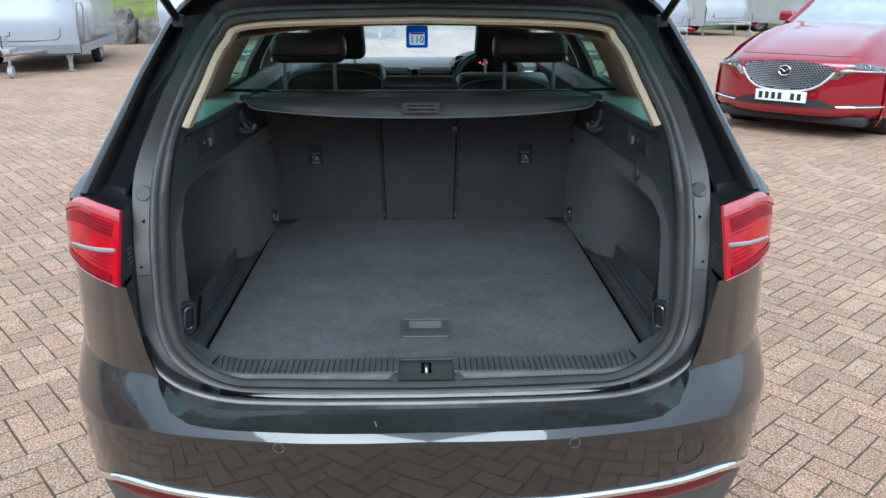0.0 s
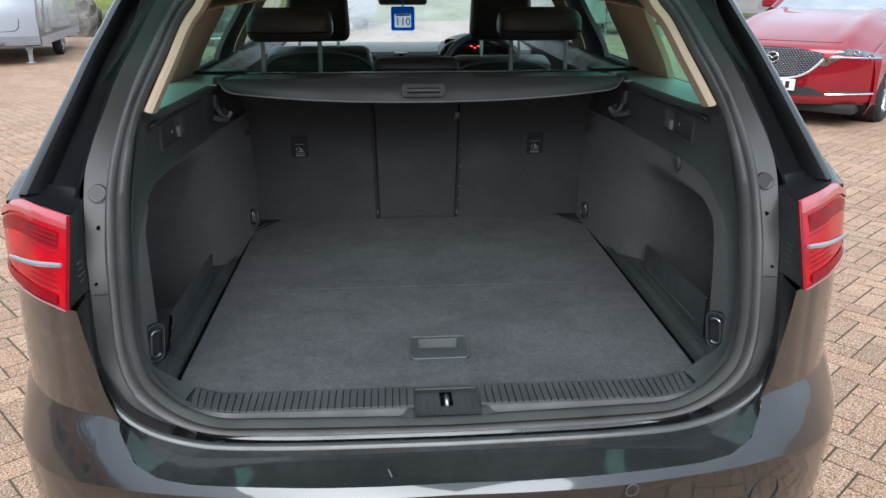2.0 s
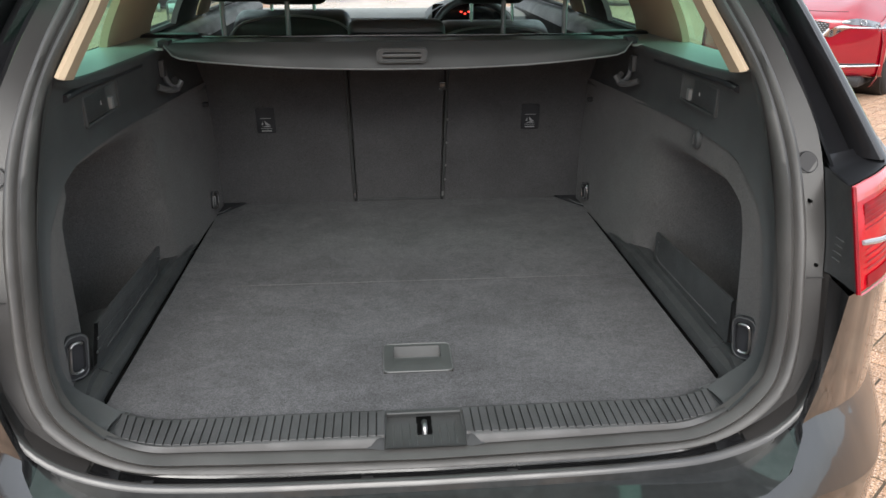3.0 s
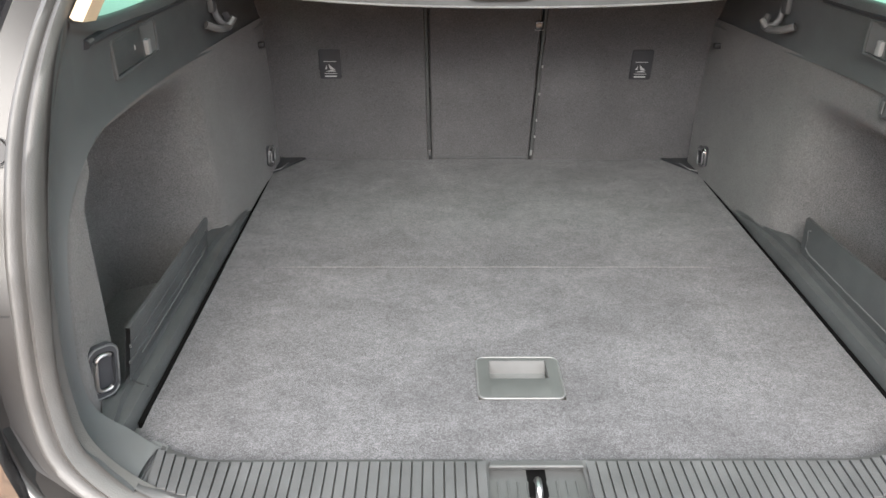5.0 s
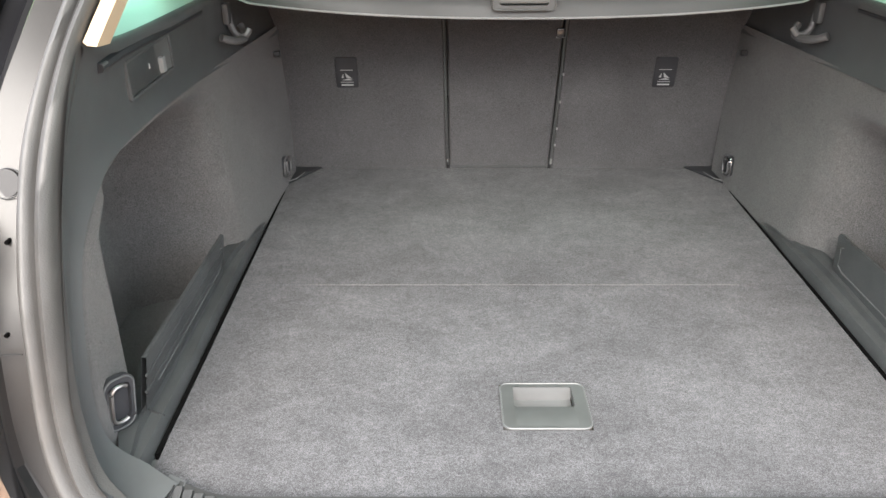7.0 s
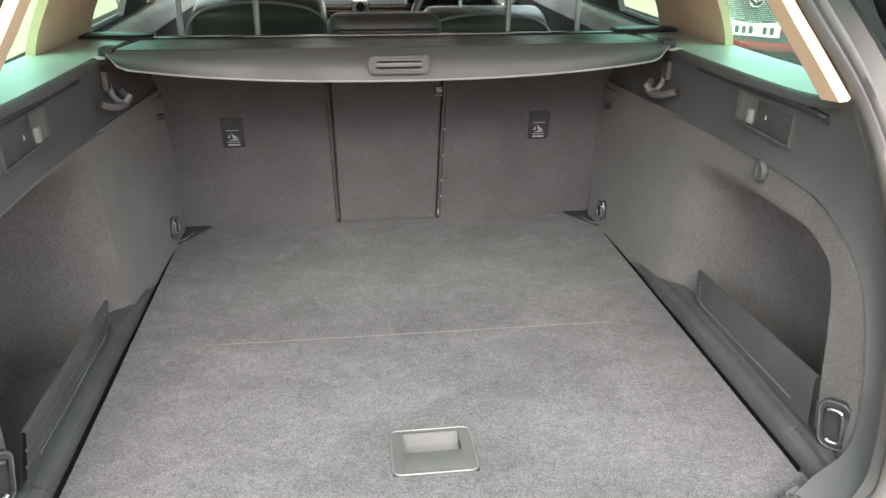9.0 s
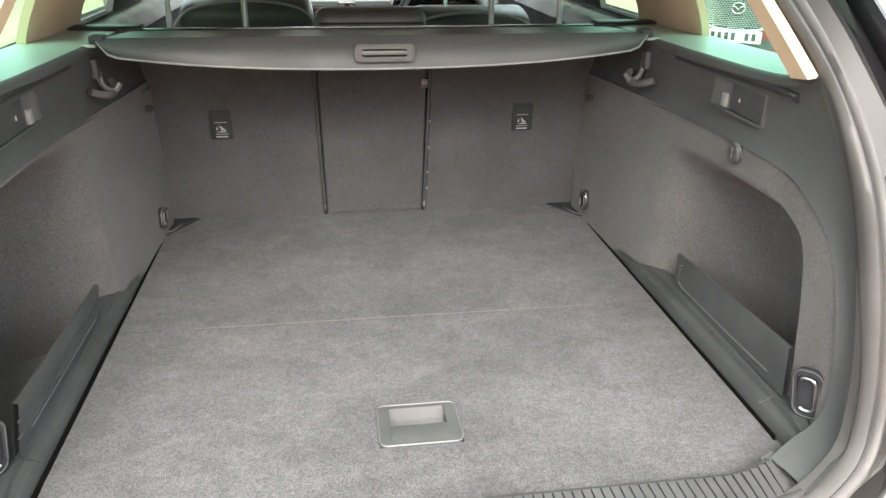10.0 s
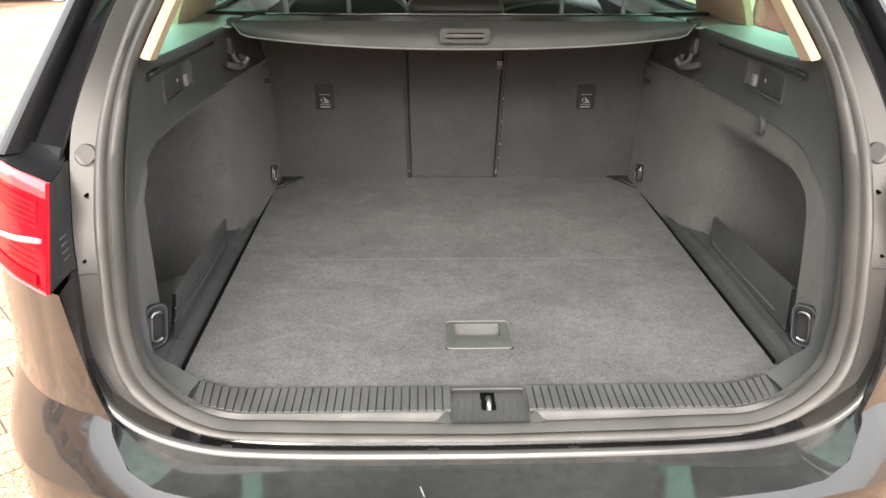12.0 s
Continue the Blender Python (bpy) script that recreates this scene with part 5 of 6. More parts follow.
# mirror with a hanging tag
part("rear_mirror", block(-.012, 2.74, 1.319, .245, .04, .056, .02, 3), TRIM, car, "black rear-view mirror")
part("mirror_arm", rod((-.012, 2.76, 1.345), (-.012, 2.80, 1.40), .012), TRIM, car)
part("sun_visor", block(.30, 2.62, 1.405, .38, .16, .02, .008, m=Euler((radians(-25), 0, 0)).to_matrix().to_4x4()), CREAM, car)
card = thing("hanging_tag", "blue hanging price-style tag with the black number 110", "tag")
part("card", frame_plate(rounded(-.014, 1.228, .118, .116, .012), rounded(-.014, 1.218, .084, .066, .008), "y", 2.698, 2.701), CARD_BLUE, card, "bright blue card")
part("panel", grid(lambda a, b: Vector((-.057 + .086 * a, 2.6985, 1.184 + .068 * b)), 2, 2), GREY_THIN, card, "pale grey panel")
words("number", "110", .052, BLACK_INK, Matrix.Translation((-.014, 2.6955, 1.212)) @ Euler((radians(90), 0, 0)).to_matrix().to_4x4(), card)
part("line", block(-.014, 2.6955, 1.245, .070, .001, .008), BLACK_INK, card)
part("loop", pipe([(-.014, 2.70, 1.286), (-.014, 2.715, 1.31), (-.014, 2.73, 1.335)], .004, 6), BLUE_CARD, card)

# ---- raised tailgate with its gas struts ----
H = Matrix.Translation((0, .56, 1.485)) @ Euler((radians(-30), 0, 0)).to_matrix().to_4x4()


def gate_pt(x, t, d=0.0):
    # t along the gate from hinge to lower edge; d towards its inside
    bend = .10 * smooth(.45, .75, t) * (t - .45)
    return H @ Vector((x, -1.12 * t, -d - bend * 1.6))


def gate_half(t):
    return .66 * (1 - .08 * (1 - t))


G0, G1, GX = .11, .50, .50
bm = bmesh.new()
grid(lambda a, b: gate_pt((-1 + 2 * a) * gate_half(G0 * b), G0 * b), 12, 3, bm)
grid(lambda a, b: gate_pt((-1 + 2 * a) * gate_half(G1 + (1 - G1) * b), G1 + (1 - G1) * b), 12, 10, bm)
for s in (-1, 1):
    grid(lambda a, b: gate_pt(s * (GX + (gate_half(G0 + (G1 - G0) * b) - GX) * a), G0 + (G1 - G0) * b), 3, 8, bm)
gate = part("tailgate", bm, PAINT, car, "raised dark grey tailgate")
part("gate_glass", grid(lambda a, b: gate_pt(-.515 + 1.03 * a, G0 - .01 + (G1 - G0 + .02) * b, .006), 8, 8), GATE_GLASS, gate, "green-tinted tailgate window")
part("gate_lining", grid(lambda a, b: gate_pt((-1 + 2 * a) * .60, G1 + .01 + .46 * b, .075 - .03 * (2 * a - 1) ** 4), 12, 10), TRIM, gate, "black plastic tailgate lining")
part("gate_lining", grid(lambda a, b: gate_pt((-1 + 2 * a) * .58, .01 + .10 * b, .05), 10, 3), TRIM, gate, "black plastic strip over the window")
for s in (-1, 1):
    part("gate_lining", grid(lambda a, b: gate_pt(s * (.495 + .105 * a), G0 - .01 + (G1 - G0 + .03) * b, .05), 3, 8), TRIM, gate, "black plastic window surround")
    part("gate_side", loft([[gate_pt(s * k * gate_half(t), t, d) for t in [i / 12 for i in range(13)]] for k, d in ((.998, 0), (.96, .045), (.90, .055))]), PAINT, gate)
    strut = part("gas_strut", rod((s * .598, .375, 1.432), (s * .603, .16, 1.56), .010), BLACK_GLOSS, car, "black gas strut of the tailgate")
    part("strut_body", rod((s * .603, .16, 1.56), (s * .61, -.16, 1.75), .013), DARK_RUBBER, strut)
    part("strut_joint", block(s * .596, .385, 1.425, .03, .03, .03, .008), DARK_RUBBER, strut)
    part("plate_lamp", block(*(gate_pt(s * .10, .86, .075)), .03, .012, .008, .002), PLATE_GLOW, gate, "small lit number-plate lamp")

# wheels and front of the estate car
part("front_panel", loft([[(x, y - .30 * (abs(x) / .78) ** 3, z) for x in [-.78 + 1.56 * i / 16 for i in range(17)]] for y, z in ((4.55, .78), (4.59, .66), (4.60, .42), (4.50, .22))]), PAINT, car, "dark grey front bumper")

# ---- paved yard ----
ANG = radians(40)
ca, sa = math.cos(ANG), math.sin(ANG)


def yard(a, b, z=0.0):
    x, y = a * ca - b * sa, a * sa + b * ca
    return Vector((x, y, ground_z(y) + z))


gnd = bmesh.new()
gy = [-40, -8, 0, 2.5, 3, 3.5, 4, 4.5, 5, 5.4, 5.8, 8, 20, 40, 90, 400, 1500]
loft([[(x, y, ground_z(min(y, 90)) - .016) for x in (-1500, -200, -40, 0, 40, 200, 1500)] for y in [-1500, -200] + gy], bm=gnd)
ground = tagged(part("ground", gnd, BRICK, None), "brown block-paved yard reaching into the distance", "ground", kind="structure")
paving = thing("paving", "brown speckled block paving laid in herringbone", "paving", kind="structure")
L_, W_ = .200, .100
GAP = .0030


def paver_mesh(horizontal):
    bm = bmesh.new()
    w, h = (L_, W_) if horizontal else (W_, L_)
    a0, b0, a1, b1 = GAP, GAP, w - GAP, h - GAP
    c = .002
    rows = [[(a0, b0, -.012), (a1, b0, -.012), (a1, b1, -.012), (a0, b1, -.012)], [(a0, b0, -.003), (a1, b0, -.003), (a1, b1, -.003), (a0, b1, -.003)],
            [(a0 + c, b0 + c, 0), (a1 - c, b0 + c, 0), (a1 - c, b1 - c, 0), (a0 + c, b1 - c, 0)]]
    loft(rows, True, False, bm)
    bm.verts.ensure_lookup_table()
    bm.faces.new(bm.verts[8:12])
    bmesh.ops.recalc_face_normals(bm, faces=bm.faces)
    me = bpy.data.meshes.new("paver")
    bm.to_mesh(me)
    bm.free()
    me.materials.append(BRICK)
    return me


PM = {True: paver_mesh(True), False: paver_mesh(False)}
TILT_M = Euler((math.atan(SLOPE), 0, 0)).to_matrix().to_4x4()
rng = random.Random(4)
far_v, far_f = [], []
cells = []
for c in range(-260, 261):
    for r in range(-260, 261):
        k = (c - r) % 4
        if k not in (0, 3):
            continue
        p = yard(c * W_, r * W_)
        if not (-13 < p.x < 14 and -8 < p.y < 22):
            continue
        if abs(p.x) < .62 and -.0 < p.y < 4.4:
            continue
        cells.append((c, r, k == 0, p))
near_cells = [q for q in cells if .80 < abs(q[3].x) < 2.35 and -.35 < q[3].y < 2.4]
near_cells.sort(key=lambda q: (q[3].x / 1.0) ** 2 + (q[3].y + .4) ** 2)
near_set = set((q[0], q[1]) for q in near_cells[:300])
for c, r, hor, p in cells:
    dz = rng.uniform(.0002, .0018)
    if (c, r) in near_set:
        ob = new("paver", PM[hor])
        ob.parent = paving
        ob.matrix_basis = Matrix.Translation(p + Vector((0, 0, dz))) @ TILT_M @ Matrix.Rotation(ANG + rng.uniform(-.006, .006), 4, "Z") @ Euler((rng.uniform(-.003, .003), rng.uniform(-.003, .003), 0)).to_matrix().to_4x4()
        continue
    w, h = (L_, W_) if hor else (W_, L_)
    base = len(far_v)
    a, b = c * W_, r * W_
    i = GAP
    j = GAP + .002
    for (x0, y0, x1, y1, z) in ((a + i, b + i, a + w - i, b + h - i, -.006 + dz), (a + j, b + j, a + w - j, b + h - j, dz)):
        far_v += [yard(x0, y0, z), yard(x1, y0, z), yard(x1, y1, z), yard(x0, y1, z)]
    far_f.append((base + 4, base + 5, base + 6, base + 7))
    for q in range(4):
        far_f.append((base + q, base + (q + 1) % 4, base + 4 + (q + 1) % 4, base + 4 + q))
me = bpy.data.meshes.new("paver_field")
me.from_pydata([tuple(v) for v in far_v], [], far_f)
me.materials.append(BRICK)
field = new("paver_field", me)
field.parent = paving
tagged(field, "brown speckled herringbone paving blocks", kind="stuff")
bed = bmesh.new()
loft([[(sx * w, y, ground_z(y) - .0012) for sx in (-1, 1)] for y, w in [(y_, 12.8) for y_ in (-7.8, 0, 2.5, 3, 3.5, 4, 4.5, 5, 5.4, 5.8, 11.8, 21.8)]], bm=bed)
part("joint_bed", bed, JOINT, paving, "brown mossy sand in the paving joints")


# ---- wheels ----
def make_wheel(parent, m, r=.33, w=.21, spokes=10):
    bm = bmesh.new()
    prof = [(r * .66, -w * .42), (r * .78, -w * .5), (r * .93, -w * .48), (r, -w * .34), (r, w * .34), (r * .93, w * .48), (r * .78, w * .5), (r * .66, w * .42)]
    n = 40
    rows = [[m @ Vector((rr * math.cos(2 * math.pi * k / n), h, rr * math.sin(2 * math.pi * k / n))) for k in range(n)] for rr, h in prof]
    tyre = part("wheel", loft(rows, True, False, bm), TYRE, parent, "black tyre with a silver rim", sharp=50)
    rows = [[m @ Vector((rr * math.cos(2 * math.pi * k / n), h, rr * math.sin(2 * math.pi * k / n))) for k in range(n)] for rr, h in ((r * .68, -w * .40), (r * .66, -w * .46), (r * .62, -w * .42), (r * .60, 0))]
    part("rim", loft(rows, True), ALLOY, tyre)
    for k in range(spokes):
        a = 2 * math.pi * k / spokes
        part("spoke", rod(m @ Vector((r * .10 * math.cos(a), -w * .34, r * .10 * math.sin(a))), m @ Vector((r * .62 * math.cos(a), -w * .40, r * .62 * math.sin(a))), r * .055, r * .075, 6), ALLOY, tyre)
    part("brake_disc", rod(m @ Vector((0, -w * .05, 0)), m @ Vector((0, w * .02, 0)), r * .58, n=28), VAN_GREY, tyre)
    part("hub", rod(m @ Vector((0, -w * .42, 0)), m @ Vector((0, -w * .2, 0)), r * .13, n=16), ALLOY, tyre)
    return tyre


for sx in (-1, 1):
    for wy in (.92, 3.71):
        make_wheel(car, Matrix.Translation((sx * .80, wy, .33 + ground_z(wy))) @ Matrix.Rotation(radians(90 * sx), 4, "Z"), .33, .22, 10)

# ---- red saloon ----
YAW = radians(-44.9)
RP = Vector((3.80, 6.37, ground_z(6.37) - .06))
red = thing("red_saloon", "shiny red saloon car with a chrome-framed mesh grille", "car",
            Matrix.Translation(RP) @ TILT_M @ Matrix.Rotation(YAW, 4, "Z"))
# own axes: x across, y back from the nose (nose at 0), z up; the nose points along -y
NOSE = [(.13, .285), (.05, .305), (.012, .345), (.010, .42), (.012, .54), (.018, .68), (.026, .78), (.050, .845), (.14, .895), (.34, .965), (.70, 1.06), (1.10, 1.125), (1.45, 1.165), (1.92, 1.19)]
NS = spline([(0, y, z) for y, z in NOSE], 5)


def nose(v, k):
    p = along(NS, k)
    a = abs(v)
    low = 1 - smooth(.80, 1.04, p.z)
    x = v * (.905 - .13 * smooth(.6, 1.95, p.y))
    y = p.y + .40 * a ** 2.7 * (1 - smooth(.5, 1.3, p.y)) + .05 * a ** 2 * low
    z = p.z - (.06 * a ** 3 + .09 * smooth(.66, 1.0, a)) * smooth(.72, .92, p.z) + .03 * math.exp(-((a - .64) / .10) ** 2) * smooth(.86, .98, p.z)
    return Vector((x, y, z))


def nose_n(v, k):
    d1, d2 = nose(v + .01, k) - nose(v - .01, k), nose(v, min(k + .006, 1)) - nose(v, max(k - .006, 0))
    n = d1.cross(d2).normalized()
    return n if n.y < 0 or n.z > .5 else -n


def k_at(z):
    lo, hi = 0.0, 1.0
    for _ in range(30):
        m = (lo + hi) / 2
        if along(NS, m).z < z:
            lo = m
        else:
            hi = m
    return lo


def nose_patch(name, outline_fn, n, m, mat, parent, off, lab=""):
    """A patch laid on the nose: outline_fn(v fraction) gives (z low, z high) for lateral v."""
    v0, v1, fn = outline_fn
    rows = []
    for i in range(n + 1):
        v = v0 + (v1 - v0) * i / n
        lo, hi = fn(v)
        rows.append([nose(v, k_at(lo + (hi - lo) * j / m)) + nose_n(v, k_at(lo + (hi - lo) * j / m)) * off for j in range(m + 1)])
    return part(name, loft(rows), mat, parent, lab)


part("body", grid(lambda a, b: nose(-1 + 2 * a, b), 48, 60), RED_PAINT, red, "shiny red bodywork", sharp=60)
for s in (-1, 1):
    rows = []
    for z, dx in ((.20, -.05), (.32, 0), (.50, .012), (.70, .004), (.82, -.02), (.90, -.05)):
        r = []
        for y in [.40 + 4.16 * i / 40 for i in range(41)]:
            zz = z
            if abs(y - 1.02) < .36 and z < .76:
                zz = max(z, .39 + math.sqrt(max(0, .36 ** 2 - (y - 1.02) ** 2)))
            zmax = interp(y, (.46, .8, 1.4, 2.0), (.80, .93, 1.06, 1.10))
            zz = .17 + (zz - .17) * (zmax - .17) / .73
            r.append((s * (.905 + dx - .03 * smooth(1.2, .46, y) - .06 * smooth(3.6, 4.6, y)), y, zz))
        rows.append(r)
    part("body_side", loft(rows), RED_PAINT, red, sharp=60)
    rows = []
    for x, z in ((.845, 1.00), (.80, 1.08), (.775, 1.14)):
        rows.append([(s * x, y, z + (.0 if y > 1.3 else -.05 * (1.3 - y))) for y in [1.85 + 2.6 * i / 20 for i in range(21)]])
    part("waist", loft(rows), RED_PAINT, red)
    part("side_window", loft([[(s * .775, y, 1.14) for y in (1.9, 2.5, 3.1, 4.1)], [(s * .60, y2, 1.52) for y2 in (2.6, 2.9, 3.3, 3.7)]]), BLACK_GLOSS, red, "dark side window")
    make_wheel(red, Matrix.Translation((s * .80, 1.02, .39)) @ Matrix.Rotation(radians(90 * s), 4, "Z"))
    make_wheel(red, Matrix.Translation((s * .80, 3.75, .39)) @ Matrix.Rotation(radians(90 * s), 4, "Z"))
    part("wheel_arch", rod((s * .55, 1.02, .40), (s * .86, 1.02, .40), .355, n=30), BLACK_INK, red)
    mir = part("door_mirror", block(s * .86, 2.30, 1.24, .20, .11, .13, .045, 3), RED_PAINT, red, "red door mirror")
    part("mirror_arm", block(s * .78, 2.32, 1.175, .12, .05, .03, .01), BLACK_GLOSS, mir)
    # headlamp
    def hl(v):
        a = abs(v)
        return (.805 + .015 * (a - .60) / .4 - .012 * smooth(.60, .72, a), .822 + .105 * ((a - .60) / .38) ** .8 if a > .60 else .822)
    lamp = nose_patch("headlamp", ((.61, .985, hl) if s > 0 else (-.985, -.61, hl)), 16, 6, LAMP_CLEAR, red, .006, "clear headlamp with chrome inside")
    for v, r_ in ((.78, .030), (.90, .034)):
        p, n = nose(s * v, k_at(.838)), nose_n(s * v, k_at(.838))
        mm = Matrix.Translation(p + n * .010) @ n.to_track_quat("Z", "Y").to_matrix().to_4x4()
        part("lamp_ring", pipe([mm @ Vector((r_ * math.cos(k * math.pi / 10), r_ * math.sin(k * math.pi / 10), 0)) for k in range(20)], .003, 6, True), STEEL, lamp)
    # chrome wing under the lamp, broad at the grille and thin at its outer end
    def wing(v):
        a = abs(v)
        mid = .700 + .066 * smooth(.47, .66, a) + .020 * smooth(.66, .98, a)
        h_ = .014 + .026 * smooth(.47, .54, a) - .032 * smooth(.55, .70, a)
        return (mid - h_, mid + h_)
    nose_patch("chrome_wing", ((.47, .985, wing) if s > 0 else (-.985, -.47, wing)), 28, 4, CHROME, red, .012, "bright chrome wing")
    part("fog_strip", pipe([nose(s * v, k_at(z)) + nose_n(s * v, k_at(z)) * .008 for v, z in [(.57 + .40 * i / 8, .404 + .008 * (i / 8)) for i in range(9)]], .011, 8), CHROME, red, "chrome strip low on the bumper")
    part("fog_recess", pipe([nose(s * v, k_at(z)) + nose_n(s * v, k_at(z)) * .001 for v, z in [(.58 + .36 * i / 8, .426) for i in range(9)]], .008, 8), DARK_RUBBER, red)


def grille_z(v):
    a = min(1, abs(v) / .51)
    return (.552 + .02 * a + .19 * a ** 4, .850 - .045 * a ** 2)


grille = nose_patch("grille", (-.505, .505, grille_z), 30, 8, BLACK_INK, red, .004, "black mesh grille with chrome studs")
stud_v, stud_f = [], []
for j in range(18):
    for i in range(33):
        v = (-16 + i) * .031 + (.0155 if j % 2 else 0)
        z = .550 + j * .0175
        lo, hi = grille_z(v)
        if abs(v) > .495 or not lo + .012 < z < hi - .008:
            continue
        p, n = nose(v, k_at(z)), nose_n(v, k_at(z))
        t = Vector((1, 0, 0))
        u2 = n.cross(t).normalized()
        b0 = len(stud_v)
        for dx, dz, d in ((-.0145, 0, .006), (0, .0075, .006), (.0145, 0, .006), (0, -.0075, .006), (0, 0, .014)):
            stud_v.append(p + t * dx + Vector((0, 0, dz)) + n * d)
        stud_f += [(b0, b0 + 1, b0 + 4), (b0 + 1, b0 + 2, b0 + 4), (b0 + 2, b0 + 3, b0 + 4), (b0 + 3, b0, b0 + 4)]
me = bpy.data.meshes.new("grille_mesh")
me.from_pydata([tuple(v) for v in stud_v], [], stud_f)
me.materials.append(ALLOY)
gm = new("grille_mesh", me)
gm.parent = grille
tagged(gm, "silver mesh studs", kind="stuff")
part("grille_frame", pipe([nose(v, k_at(grille_z(v)[0] - .012)) + nose_n(v, k_at(grille_z(v)[0])) * .010 for v in [-.51 + 1.02 * i / 40 for i in range(41)]], .015, 8), CHROME, grille, "bright chrome grille frame")
p, n = nose(0, k_at(.748)), nose_n(0, k_at(.748))
mm = Matrix.Translation(p + n * .012) @ n.to_track_quat("Z", "Y").to_matrix().to_4x4()
badge = part("badge", rod(p + n * .004, p + n * .014, .062, n=32), BLACK_GLOSS, grille)
part("badge_ring", pipe([mm @ Vector((.060 * math.cos(k * math.pi / 18), .050 * math.sin(k * math.pi / 18), .004)) for k in range(36)], .006, 6, True), CHROME, badge)
part("badge_wings", pipe([mm @ Vector((x, y, .005)) for x, y in ((-.052, .018), (-.025, .012), (0, -.010), (.025, .012), (.052, .018))], .005, 6), CHROME, badge)
nose_patch("lower_intake", (-.56, .56, lambda v: (.385, .478 - .02 * abs(v) ** 2 - .05 * smooth(.40, .56, abs(v)))), 20, 5, BLACK_INK, red, .003, "black lower air intake")
plate = part("number_plate", block(0, -.012, .490, .52, .012, .111, .004), PLATE_WHITE, red, "white number plate with dark bars")
for i in range(7):
    if i != 4:
        part("bar", block(-.205 + .066 * i + (.018 if i > 4 else 0) - (.02 if i > 4 else 0), -.0190, .490, .040, .002, .070), BLACK_INK, plate)
part("bonnet_line", pipe([nose(v, k_at(.905)) + nose_n(v, k_at(.905)) * .001 for v in [-.62 + 1.24 * i / 30 for i in range(31)]], .0025, 5), BLACK_INK, red)
part("windscreen", grid(lambda a, b: Vector(((-.68 + 1.36 * a) * (1 - .13 * b), 1.72 + .84 * b + .16 * (2 * a - 1) ** 2, 1.165 + .40 * b)), 14, 8), SCREEN, red, "windscreen reflecting the sky")
part("cabin_roof", grid(lambda a, b: Vector(((-.60 + 1.2 * a), 2.64 + 1.4 * b + .16 * (2 * a - 1) ** 2 * (1 - b), 1.55 + .045 * math.sin(math.pi * b * .8) - .05 * (2 * a - 1) ** 4)), 12, 10), RED_PAINT, red)
for s in (-1, 1):
    part("screen_pillar", pipe([(s * .695, 1.88, 1.165), (s * .64, 2.32, 1.385), (s * .60, 2.72, 1.55)], .028, 8), RED_PAINT, red)
part("rear_body", block(0, 4.2, .80, 1.6, .7, .42, .12, 3), RED_PAINT, red)
# Black undertray block that also stands in for the shade below the bumper.
part("undertray_shade", block(0, .48, .262, 1.56, .56, .10, .03), BLACK_INK, red)
part("underbody", block(0, 2.9, .33, 1.5, 3.0, .14, .03), BLACK_INK, red)


